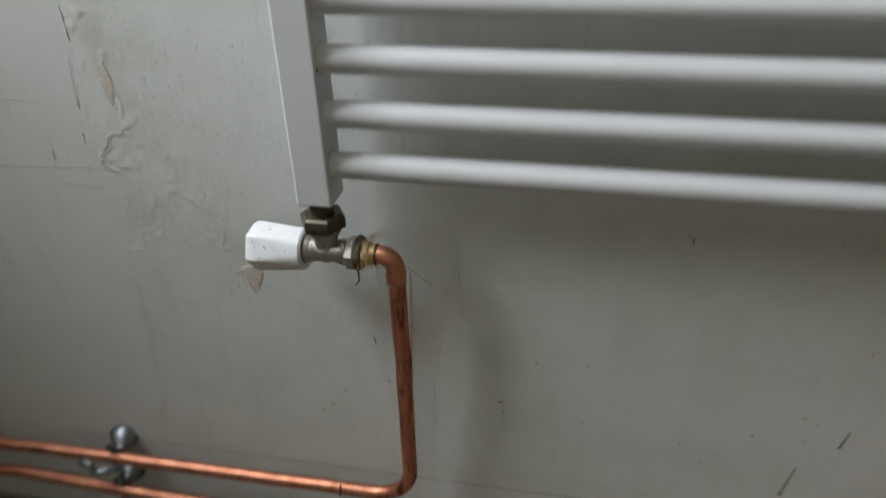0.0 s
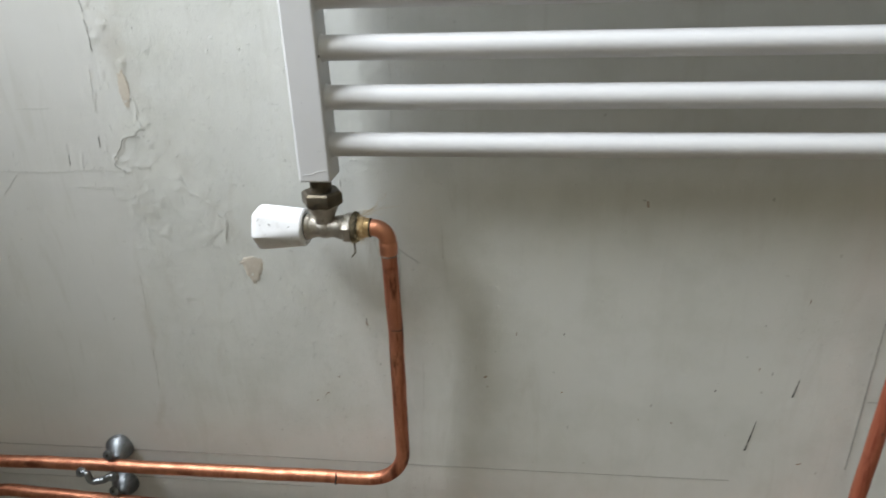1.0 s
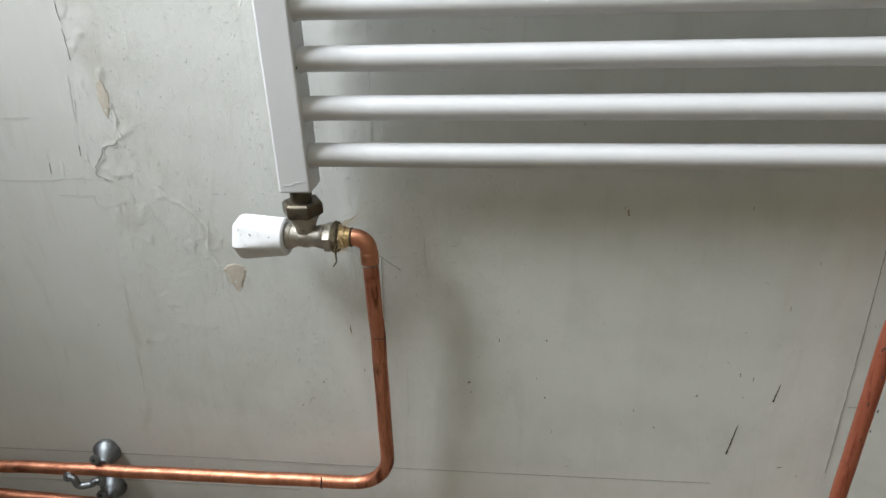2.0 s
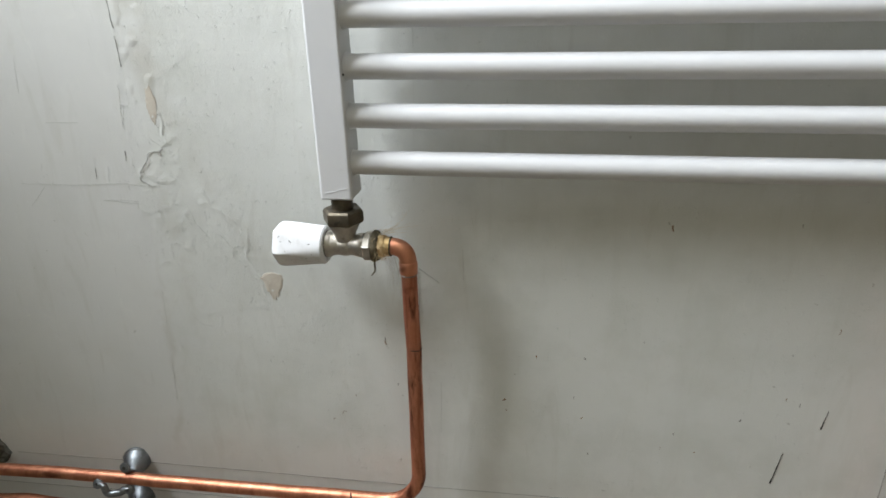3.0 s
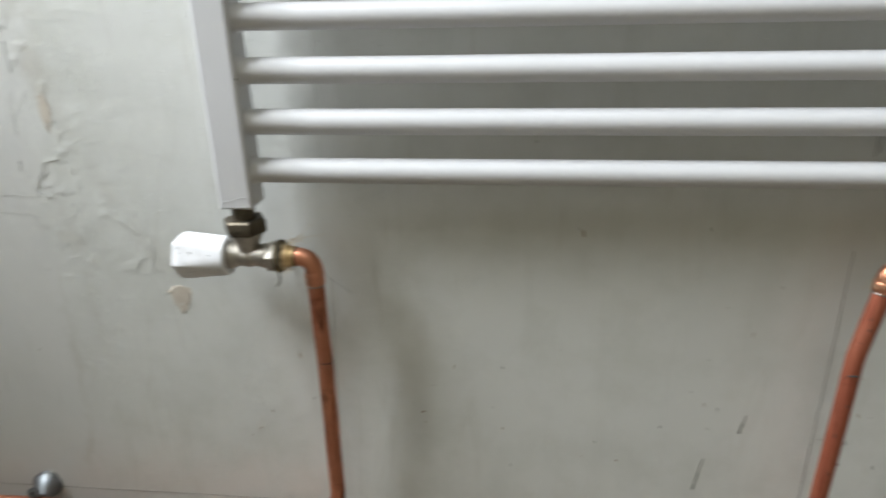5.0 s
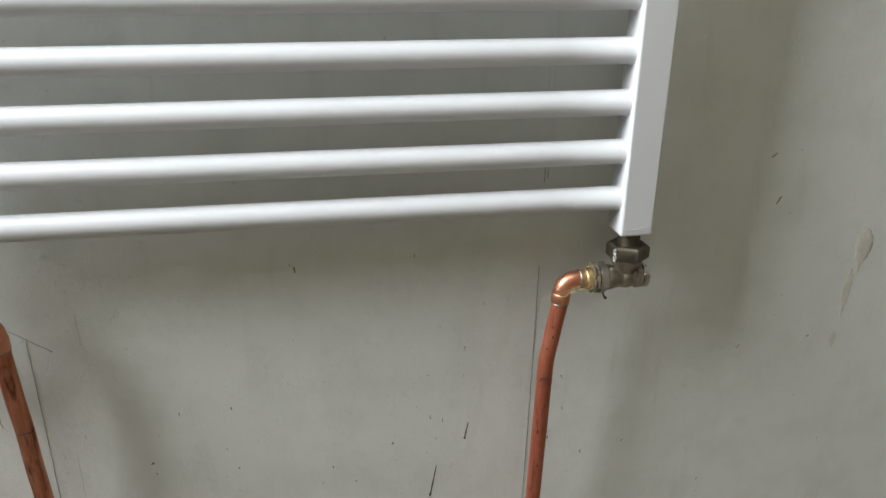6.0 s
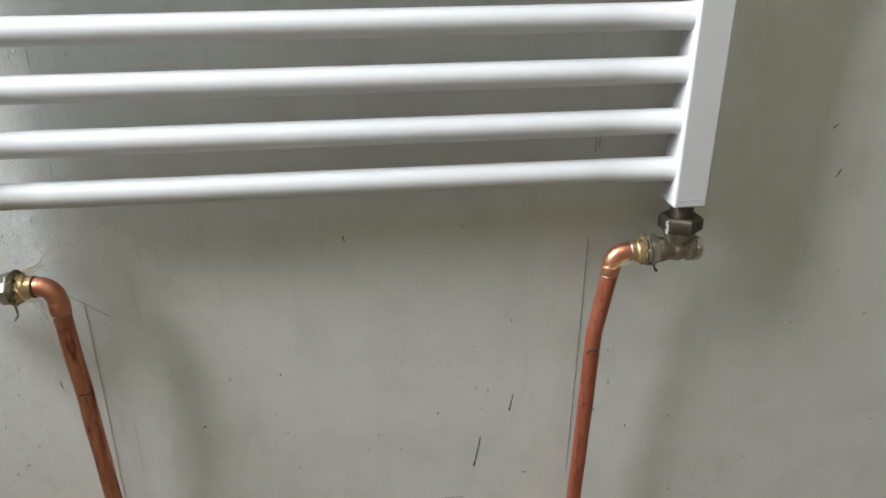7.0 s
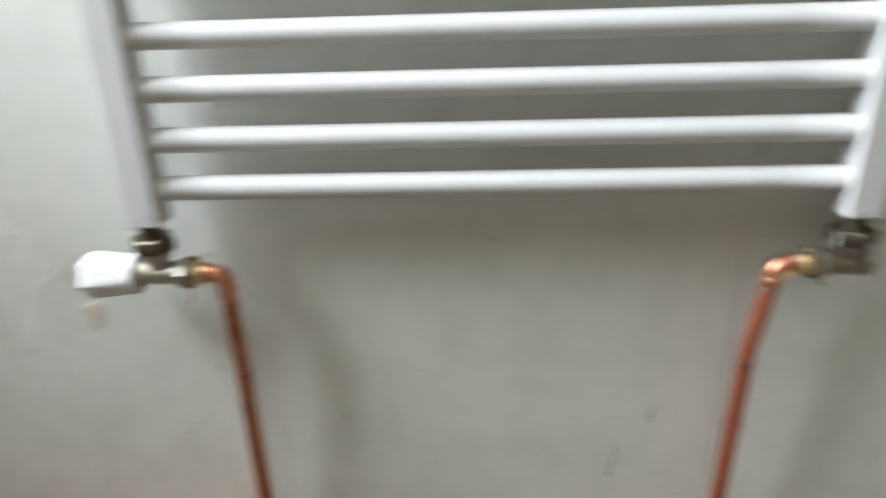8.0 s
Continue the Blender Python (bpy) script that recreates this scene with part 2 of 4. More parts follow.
def thing(name, place, label, category, group=""):
    ob = new(name)
    ob.location, ob.empty_display_size = place, 0.02
    return tagged(ob, label, category, group)


def box(bm, lo, hi, bevel=0.0, seg=2):
    r = bmesh.ops.create_cube(bm, size=1)
    for v in r["verts"]:
        v.co = [lo[i] + (v.co[i] + 0.5) * (hi[i] - lo[i]) for i in range(3)]
    if bevel:
        es = list({e for v in r["verts"] for e in v.link_edges})
        bmesh.ops.bevel(bm, geom=es, offset=bevel, segments=seg, affect="EDGES", profile=0.5)
    return bm


def lathe(bm, profile, at, axis, seg=24, radius=None, turn=0.0):
    """Turns a profile of (distance along axis, radius) round an axis through at. radius(angle, i): optional factor."""
    q = Vector((0, 0, 1)).rotation_difference(Vector(axis).normalized()).to_matrix()
    rings = []
    for i, (d, r) in enumerate(profile):
        ring = []
        for k in range(seg):
            a = 2 * math.pi * k / seg + turn
            f = radius(a, i) if radius else 1.0
            ring.append(bm.verts.new(Vector(at) + q @ Vector((r * f * math.cos(a), r * f * math.sin(a), d))))
        rings.append(ring)
    for a, b in zip(rings, rings[1:]):
        for k in range(seg):
            bm.faces.new((a[k], a[(k + 1) % seg], b[(k + 1) % seg], b[k]))
    bm.faces.new(rings[0][::-1])
    bm.faces.new(rings[-1])
    return bm


def hexnut(bm, at, axis, h, r, turn=0.0):
    return lathe(bm, [(0, r * 0.86), (h * 0.12, r * 0.97), (h * 0.22, r), (h * 0.78, r), (h * 0.88, r * 0.97), (h, r * 0.86)], at, axis, 6, None, turn)


def rounded(points, step=0.004):
    """A smooth way through corner points (place, bend radius)."""
    out = [Vector(points[0][0])]
    for (a, _), (b, r), (c, _) in zip(points, points[1:], points[2:]):
        a, b, c = Vector(a), Vector(b), Vector(c)
        u, w = (a - b).normalized(), (c - b).normalized()
        ang = u.angle(w)
        if r <= 0 or ang > 3.1:
            out.append(b)
            continue
        cut = r / math.tan(ang / 2)
        n = max(4, int((math.pi - ang) * r / step))
        mid = b + (u + w).normalized() * (r / math.sin(ang / 2))
        s, e = b + u * cut - mid, b + w * cut - mid
        for k in range(n + 1):
            f, th = k / n, math.pi - ang
            out.append(mid + (s * math.sin((1 - f) * th) + e * math.sin(f * th)) / math.sin(th))
    out.append(Vector(points[-1][0]))
    return out


def sweep(bm, pts, r, seg=18, wobble=0.0, seed=0):
    """A round bar along pts; r is a number or a function of the share of the length."""
    rings, ref = [], None
    total = sum((b - a).length for a, b in zip(pts, pts[1:]))
    gone = 0.0
    for i, p in enumerate(pts):
        d = (pts[min(i + 1, len(pts) - 1)] - pts[max(i - 1, 0)]).normalized()
        if ref is None:
            ref = d.orthogonal().normalized()
        ref = (ref - d * ref.dot(d)).normalized()
        side = d.cross(ref)
        if i:
            gone += (p - pts[i - 1]).length
        rr = r(gone / total) if callable(r) else r
        off = noise.noise_vector(p * 25 + Vector((seed, 0, 0))) * wobble
        rings.append([bm.verts.new(p + off + (ref * math.cos(a) + side * math.sin(a)) * rr)
                      for a in (2 * math.pi * k / seg for k in range(seg))])
    for a, b in zip(rings, rings[1:]):
        for k in range(seg):
            bm.faces.new((a[k], a[(k + 1) % seg], b[(k + 1) % seg], b[k]))
    bm.faces.new(rings[0][::-1])
    bm.faces.new(rings[-1])
    return bm


def divided(a, b, n):
    a, b = Vector(a), Vector(b)
    return [a.lerp(b, k / n) for k in range(n + 1)]


# ---- the wall with its relief ----
def grid_noise(x, z, scale, seed):
    """Smooth value noise on numpy arrays, -1 to 1."""
    tab = np.random.RandomState(seed).rand(256, 256) * 2 - 1
    u, w = x / scale + 100, z / scale + 100
    i, j = np.floor(u).astype(int), np.floor(w).astype(int)
    f, g = u - i, w - j
    f, g = f * f * (3 - 2 * f), g * g * (3 - 2 * g)
    i, j = i % 255, j % 255
    return (tab[i, j] * (1 - f) + tab[i + 1, j] * f) * (1 - g) + (tab[i, j + 1] * (1 - f) + tab[i + 1, j + 1] * f) * g


def along(x, z, a, b):
    """Distance to, and share along, the stretch a to b."""
    dx, dz = b[0] - a[0], b[1] - a[1]
    s = np.clip(((x - a[0]) * dx + (z - a[1]) * dz) / (dx * dx + dz * dz), 0, 1)
    return np.hypot(x - a[0] - s * dx, z - a[1] - s * dz), s


# raised paint edges: corner points (x, z), width and height in millimetres
EDGES = [
    (((-0.1740, 0.562), (-0.1705, 0.554), (-0.1730, 0.541), (-0.1690, 0.534), (-0.1750, 0.527), (-0.1895, 0.523), (-0.1930, 0.517), (-0.2030, 0.504), (-0.2045, 0.496), (-0.1940, 0.489)), 0.80, 0.62),
    (((-0.1960, 0.490), (-0.2315, 0.492), (-0.2709, 0.489), (-0.3398, 0.489)), 0.75, 0.13),
    (((-0.1960, 0.489), (-0.1940, 0.465), (-0.1872, 0.440), (-0.1852, 0.415), (-0.1793, 0.395)), 1.08, 0.17),
    (((-0.1430, 0.488), (-0.1340, 0.469), (-0.1160, 0.458), (-0.1020, 0.442), (-0.1060, 0.418), (-0.0950, 0.395), (-0.0900, 0.378)), 1.20, 0.42),
    (((-0.2029, 0.655), (-0.2019, 0.612)), 0.78, 0.25),
    (((-0.1793, 0.590), (-0.1753, 0.560)), 1.20, 0.25),
    (((-0.2394, 0.507), (-0.2394, 0.492)), 0.90, 0.30),
    (((-0.2118, 0.515), (-0.2108, 0.500)), 0.90, 0.30),
    (((-0.2955, 0.552), (-0.2581, 0.552)), 0.60, 0.17),
    (((-0.2088, 0.362), (-0.2088, 0.330), (-0.2167, 0.255), (-0.2157, 0.190)), 0.90, 0.17),
    (((0.2310, 0.549), (0.2325, 0.534)), 1.60, 0.50),
    (((0.1525, 0.272), (0.1500, 0.236)), 1.30, 0.30),
    (((0.124, 0.432), (0.122, 0.395)), 0.96, 0.23),
    (((-0.1724, 0.334), (-0.1576, 0.334)), 0.90, 0.25),
]


def wall_relief(x, z):
    h = 0.0006 * grid_noise(x, z, 0.17, 1) + 0.00012 * grid_noise(x, z, 0.045, 2)
    # uneven filler along the seam
    d1, _ = along(x, z, (-0.19, 0.70), (-0.17, 0.30))
    d2, _ = along(x, z, (-0.15, 0.48), (-0.085, 0.38))
    zone = np.exp(-(d1 / 0.035) ** 2) + np.exp(-(d2 / 0.022) ** 2)
    lump = np.maximum(0, grid_noise(x, z, 0.011, 3) * 0.6 + grid_noise(x, z, 0.0055, 4) * 0.4 - 0.15)
    h = h + np.clip(zone, 0, 1) * lump * 0.0008
    # general stipple right of the seam
    right = np.clip((x + 0.19) / 0.03, 0, 1) * np.clip((0.95 - x) / 0.2, 0.4, 1)
    h = h + right * 0.00007 * grid_noise(x, z, 0.0055, 5)
    jx = 0.0022 * grid_noise(x, z, 0.008, 6) + 0.0014 * grid_noise(x, z, 0.0032, 8)
    jz = 0.0022 * grid_noise(x, z, 0.008, 7) + 0.0014 * grid_noise(x, z, 0.0032, 9)
    for pts, wid, high in EDGES:
        best = np.full(x.shape, 9.0)
        for a, b in zip(pts, pts[1:]):
            d, _ = along(x + jx, z + jz, a, b)
            best = np.minimum(best, d)
        h = h + high * 0.001 * np.exp(-(best / (wid * 0.001)) ** 2)
    rs = np.random.RandomState(11)
    for _ in range(240):
        cx, cz, r = rs.uniform(-0.5, 0.95), rs.uniform(0.08, 0.72), rs.uniform(0.0012, 0.0026)
        near = (np.abs(x - cx) < 0.009) & (np.abs(z - cz) < 0.009)
        if near.any():
            d = np.hypot(x[near] - cx, (z[near] - cz) * rs.uniform(0.5, 1.0))
            h[near] += rs.choice((0.25, 0.45, -0.45, -0.40)) * 0.001 * np.exp(-(d / r) ** 2)
    return h


def build_wall():
    xs = np.concatenate([np.linspace(X0 - 0.12, -0.56, 20)[:-1], np.arange(-0.56, -0.36, 0.002), np.arange(-0.36, -0.06, 0.001), np.arange(-0.06, 1.0, 0.002), np.linspace(1.0, X1 + 0.12, 24)])
    zs = np.concatenate([np.linspace(0.0, 0.05, 4)[:-1], np.arange(0.05, 0.75, 0.0015), np.linspace(0.75, Z1, 40)])
    gx, gz = np.meshgrid(xs, zs, indexing="ij")
    h = wall_relief(gx, gz)
    n, k = gx.shape
    front = np.stack([gx, -h, gz], axis=-1).reshape(-1, 3)
    idx = np.arange(n * k).reshape(n, k)
    quads = np.stack([idx[:-1, :-1], idx[1:, :-1], idx[1:, 1:], idx[:-1, 1:]], axis=-1).reshape(-1, 4)
    # back corners close the slab
    back = [(xs[0], 0.2, 0), (xs[-1], 0.2, 0), (xs[-1], 0.2, Z1), (xs[0], 0.2, Z1)]
    b = n * k
    verts = front.tolist() + back
    faces = quads.tolist() + [[b + 3, b + 2, b + 1, b],
                              idx[:, 0][::-1].tolist() + [b, b + 1], idx[:, -1].tolist() + [b + 2, b + 3],
                              idx[0, :].tolist() + [b + 3, b], idx[-1, :][::-1].tolist() + [b + 1, b + 2]]
    me = bpy.data.meshes.new("wall_north")
    me.from_pydata(verts, [], faces)
    me.polygons.foreach_set("use_smooth", [True] * len(me.polygons))
    me.set_sharp_from_angle(angle=radians(50))
    me.materials.append(M_WALL)
    return tagged(new("wall_north", me), "old grey-green painted plaster wall with cracks and stains", "wall", kind="structure")


wall = build_wall()


def slab(name, lo, hi, material, label, category):
    return tagged(linked(name, box(bmesh.new(), lo, hi), material, 0), label, category, kind="structure")


slab("floor", (X0 - 0.12, Y0, -0.1), (X1 + 0.12, 0.0, 0.0), M_FLOOR, "unseen brown floor added for warm bounce light", "floor")
slab("wall_south", (X0 - 0.12, Y0 - 0.12, -0.1), (X1 + 0.12, Y0, Z1 + 0.1), M_ROOM, "unseen cream wall added for warm bounce light", "wall")
slab("ceiling", (X0 - 0.12, Y0, Z1), (X1 + 0.12, 0.2, Z1 + 0.1), M_CEIL, "unseen white ceiling added to close the room", "ceiling")
slab("wall_east", (X1, Y0, 0.0), (X1 + 0.12, -0.004, Z1), M_ROOM, "unseen cream wall added for warm bounce light", "wall")


def west_wall():
    bm = bmesh.new()
    y0, y1, z0, z1 = WIN
    box(bm, (X0 - 0.12, Y0, 0), (X0, y0, Z1))
    box(bm, (X0 - 0.12, y1, 0), (X0, -0.004, Z1))
    box(bm, (X0 - 0.12, y0, 0), (X0, y1, z0))
    box(bm, (X0 - 0.12, y0, z1), (X0, y1, Z1))
    tagged(linked("wall_west", bm, M_ROOM, 0), "unseen cream wall added round the window opening", "wall", kind="structure")
    win = tagged(new("window_1"), "white painted window with clear glass", "window", kind="structure")
    win.location = (X0, (y0 + y1) / 2, z0)
    inv = Matrix.Translation(win.location).inverted()
    # unseen sill, run 0.27 m into the room to shade the wall's lower left
    for name, lo, hi in (("shading_sill", (X0 - 0.12, y0, z0), (X0 + 0.27, y1, z0 + 0.02)), ("frame", (X0 - 0.08, y0, z0 + 0.02), (X0 - 0.04, y0 + 0.04, z1)),
                         ("frame", (X0 - 0.08, y1 - 0.04, z0 + 0.02), (X0 - 0.04, y1, z1)), ("frame", (X0 - 0.08, y0 + 0.04, z1 - 0.04), (X0 - 0.04, y1 - 0.04, z1))):
        bm = box(bmesh.new(), lo, hi)
        bm.transform(inv)
        part(name, bm, M_FRAME, win, smooth=0)
    bm = box(bmesh.new(), (X0 - 0.065, y0 + 0.04, z0 + 0.02), (X0 - 0.060, y1 - 0.04, z1 - 0.04))
    bm.transform(inv)
    part("pane", bm, M_GLASS, win, smooth=0).visible_shadow = False


west_wall()


def placed(bm, ob):
    """Moves a mesh built in the room's coordinates into those of its thing."""
    bm.transform(Matrix.Translation(ob.location).inverted())
    return bm


# ---- towel radiator ----
YR = -0.0435                 # middle of rails and uprights
RAIL_Z = [0.530 + 0.0398 * i for i in range(8)] + [0.930 + 0.0402 * i for i in range(6)] + [1.250 + 0.0402 * i for i in range(4)]


def towel_radiator():
    rad = thing("towel_radiator", (0.3, YR, 0.5), "white enamelled ladder towel radiator hung on the wall", "radiator")
    uprights = []
    for x in (0.0, 0.572):
        bm = box(bmesh.new(), (x, -0.0580, 0.500), (x + 0.028, -0.0280, 1.42), 0.0020, 3)
        up = part("upright", placed(bm, rad), M_WHITE, rad, smooth=50)
        uprights.append(up)
        for f in up.data.polygons:
            f.use_smooth = f.area < 0.0005 and max(abs(c) for c in f.normal) < 0.999
    for z in RAIL_Z:
        bm = sweep(bmesh.new(), [Vector((0.026, YR, z)), Vector((0.028, YR, z))] + divided((0.0295, YR, z), (0.5705, YR, z), 10) + [Vector((0.572, YR, z)), Vector((0.574, YR, z))],
                   lambda s: 0.0102 + (0.0012 if s < 0.006 or s > 0.994 else 0.0), 32)
        part("rail", placed(bm, rad), M_WHITE, rad, smooth=60)
    for x in (0.12, 0.48):
        for z in (0.89, 1.21):
            bm = lathe(bmesh.new(), [(0, 0.014), (0.006, 0.014), (0.008, 0.008), (0.036, 0.008)], (x, 0.0, z), (0, -1, 0), 20)
            box(bm, (x - 0.012, YR - 0.014, z - 0.025), (x + 0.012, YR - 0.006, z + 0.045), 0.002)
            part("wall_mount", placed(bm, rad), M_WHITE, rad)
    bm = lathe(bmesh.new(), [(0, 0.0010), (0.0006, 0.0012), (0.0012, 0.0006)], (0.0276, -0.0555, 0.6050), (1, 0, 0), 10)
    part("chip", placed(bm, rad), M_BLACK, uprights[0], "small dark chip in the enamel")
    # blobs and runs in the enamel near the lower ends
    rs = random.Random(5)
    for up, x0 in zip(uprights, (0.0, 0.572)):
        bm = bmesh.new()
        for _ in range(9):
            c = Vector((x0 + rs.uniform(0.005, 0.023), -0.0581, 0.505 + rs.random() ** 1.5 * 0.07))
            r = bmesh.ops.create_icosphere(bm, subdivisions=1, radius=1.0)
            for v in r["verts"]:
                v.co = c + Vector((v.co.x * 0.0005 * rs.uniform(0.5, 1.4), v.co.y * 0.0003, v.co.z * rs.uniform(0.0005, 0.0013)))
        pts = [Vector((x0 + 0.004 + 0.0028 * k, -0.0581, 0.506 + 0.0007 * math.sin(k * 1.7) + 0.0008 * k * (1 if x0 == 0 else 0.3))) for k in range(8)]
        sweep(bm, pts, 0.00022, 6)
        tagged(part("enamel_run", placed(bm, rad), M_WHITE, up), kind="stuff")
    return rad


towel_radiator()


# ---- valves ----
def hair(bm, start, way, length, rs, r=0.00012, curl=0.5, sag=0.0, n=9):
    pts, d = [Vector(start)], Vector(way).normalized()
    for _ in range(n):
        d = (d + Vector((rs.uniform(-1, 1), rs.uniform(-1, 1), rs.uniform(-1, 1) - sag)) * curl * 0.35).normalized()
        q = pts[-1] + d * length / n
        q.y = min(q.y, -0.0012)
        pts.append(q)
    return sweep(bm, pts, lambda s: r * (1 - 0.6 * s), 4)


def ragged_ring(bm, at, axis, length, r, depth, seed, seg=28):
    rs = random.Random(seed)
    table = [[rs.uniform(-1, 1) for _ in range(seg)] for _ in range(6)]

    def rad(a, i):
        k = int(round(a / (2 * math.pi) * seg)) % seg
        return 1 + depth * table[i][k]
    return lathe(bm, [(0, r * 0.8), (length * 0.15, r), (length * 0.4, r * 1.05), (length * 0.6, r * 0.98), (length * 0.85, r * 1.02), (length, r * 0.82)], at, axis, seg, rad)


def valve(name, cx, side, knob, label):
    """cx: middle of the upright; side: +1 where the outlet goes to +x; knob: a hand wheel, else a lockshield cap."""
    y, z = YR - 0.0005, 0.4540 if knob else 0.4575
    v = thing(name, (cx, y, z), label, "radiator valve", "radiator valves")
    s = side
    add = lambda n, bm, m, lab="", smooth=35: part(n, placed(bm, v), m, v, lab, smooth)
    add("union_tail", lathe(bmesh.new(), [(0, 0.0095), (0.0105, 0.0095), (0.0115, 0.0092), (0.0145, 0.0092)], (cx, y, 0.4860), (0, 0, 1), 28), M_DARK, "dark threaded union tail")
    nut = add("union_nut", hexnut(bmesh.new(), (cx, y, 0.4752), (0, 0, 1), 0.0136, 0.0184, 0.02 if knob else 0.62), M_DARK, "dull dark hexagonal union nut", 20)
    if not knob:
        rs = random.Random(33)
        bm = bmesh.new()
        for k in range(22):
            q = k / 21
            c = Vector((cx - 0.0150, y - 0.0108, 0.4775)) + Vector((rs.gauss(0, 0.0006) - 0.001 * q, rs.gauss(0, 0.0004) + 0.0004, 0.0100 * q))
            r = bmesh.ops.create_icosphere(bm, subdivisions=1, radius=rs.uniform(0.0005, 0.0012))
            for w in r["verts"]:
                w.co = w.co * rs.uniform(0.7, 1.2) + c
        tagged(add("sealant_crust", bm, M_CRUST, "pale dried sealant crust", 60), kind="stuff").parent = nut
    # body: a barrel with a branch upward
    tail = 0.0 if knob else 0.0035
    bm = lathe(bmesh.new(), [(-0.0175 + tail, 0.0096), (-0.0165 + tail, 0.0108), (-0.012 + tail, 0.0108), (-0.008, 0.0094), (0.008, 0.0094), (0.013, 0.0108), (0.0165, 0.0112), (0.018, 0.0106)], (cx, y, z), (s, 0, 0), 36)
    top = 0.4762 - z
    lathe(bm, [(0.0, 0.0088), (0.0075, 0.0092), (top - 0.009, 0.0108), (top - 0.004, 0.0134), (top - 0.001, 0.0148), (top, 0.0146)], (cx, y, z), (0, 0, 1), 32)
    r = bmesh.ops.create_uvsphere(bm, u_segments=24, v_segments=12, radius=0.0104)
    for w in r["verts"]:
        w.co = Vector((w.co.x * 1.1, w.co.y, w.co.z)) + Vector((cx, y, z))
    add("body", bm, M_NICKEL if knob else M_NICKEL_OLD, "satin nickel valve body", 50)
    add("outlet_nut", hexnut(bmesh.new(), (cx + s * 0.0175, y, z), (s, 0, 0), 0.0085, 0.0140, 0.3), M_NICKEL, "nickel hexagonal outlet nut", 20)
    paste = add("sealing_paste", ragged_ring(bmesh.new(), (cx + s * 0.0245, y, z), (s, 0, 0), 0.0070, 0.0130, 0.10, 3 if knob else 4), M_PASTE, "dark sealing paste squeezed from the joint", 60)
    adapter = add("brass_adapter", lathe(bmesh.new(), [(0, 0.0100), (0.002, 0.0100), (0.0065, 0.0098), (0.0075, 0.0088), (0.0120, 0.0086)], (cx + s * 0.0295, y, z), (s, 0, 0), 32), M_BRASS, "brass adapter")
    add("solder_ring", lathe(bmesh.new(), [(0, 0.0086), (0.0007, 0.0090), (0.0014, 0.0086)], (cx + s * 0.0410, y, z), (s, 0, 0), 28), M_PASTE if knob else M_SOLDER, "ring of solder").parent = adapter
    if knob:
        sp = lathe(bmesh.new(), [(0.0120, 0.0108), (0.0135, 0.0118), (0.0170, 0.0118), (0.0180, 0.0104), (0.028, 0.0104)], (cx, y, z), (-s, 0, 0), 36)
        add("bonnet", sp, M_NICKEL, "nickel bonnet")
        depth = (1.0, 1.0, 0.995, 0.965, 0.905, 0.872, 0.874, 0.90, 0.94)      # how far the six flats cut in, from the base to the tip
        flute = lambda a, i: 1.09 * min(1.0, depth[i] / math.cos((a + 0.63) % (math.pi / 3) - math.pi / 6))
        prof = [(0.0, 0.0128), (0.0, 0.0146), (0.0016, 0.0158), (0.011, 0.0164), (0.026, 0.0178), (0.0385, 0.0189), (0.0425, 0.0187), (0.0452, 0.0172), (0.0462, 0.0145)]
        k = lathe(bmesh.new(), prof, (cx - s * 0.0172, y, z - 0.0008), (-s, 0, -0.01), 64, flute)
        hw = add("hand_wheel", k, M_KNOB, "white plastic hand wheel, speckled with dirt", 30)
        lap = lathe(bmesh.new(), [(0, 0.0112), (0.0012, 0.0122), (0.0020, 0.0112)], (cx - s * 0.0158, y, z), (-s, 0, 0), 32)
        # black ring in place of the shaded gap behind the wheel
        add("gap_shade_ring", lap, M_GAP_SHADE, "black ring for the shade in the gap behind the hand wheel").parent = hw
    else:
        add("bonnet", lathe(bmesh.new(), [(0.0120, 0.0100), (0.0132, 0.0101), (0.0136, 0.0092), (0.0144, 0.0092)], (cx, y, z), (-s, 0, 0), 32), M_SOLDER, "bright seal ring")
        add("lockshield_cap", lathe(bmesh.new(), [(0.0140, 0.0098), (0.0148, 0.0108), (0.0188, 0.0108), (0.0197, 0.0098)], (cx, y, z), (-s, 0, 0), 8, None, 0.39), M_NICKEL, "nickel lockshield cap", 20)
    # hemp fibres
    rs = random.Random(21 if knob else 22)
    bm = bmesh.new()
    for _ in range(100 if knob else 34):
        a = rs.uniform(0, 2 * math.pi)
        st = Vector((cx + s * rs.uniform(0.027, 0.036), y + 0.0115 * math.cos(a), z + 0.0115 * math.sin(a)))
        tang = Vector((s * rs.uniform(-0.2, 1.0), -math.sin(a), math.cos(a)))
        hair(bm, st, tang, rs.uniform(0.005, 0.014), rs, 0.00018, 0.8)
    for _ in range(22):
        if knob:
            st = Vector((cx + s * rs.uniform(0.028, 0.040), y + rs.uniform(0, 0.008), z + rs.uniform(0.008, 0.012)))
            hair(bm, st, (s * 1.0, 0.8, rs.uniform(0.0, 0.7)), rs.uniform(0.014, 0.034), rs, 0.00008, 0.45)
        else:
            st = Vector((cx + s * rs.uniform(0.030, 0.042), y - 0.006, z - rs.uniform(0.002, 0.008)))
            hair(bm, st, (s * 1.0, -0.1, -rs.uniform(0.05, 0.25)), rs.uniform(0.022, 0.044), rs, 0.00010, 0.25)
    tagged(add("hemp_fibres", bm, M_HEMP, "loose golden hemp fibres round the joint", 0), kind="stuff")
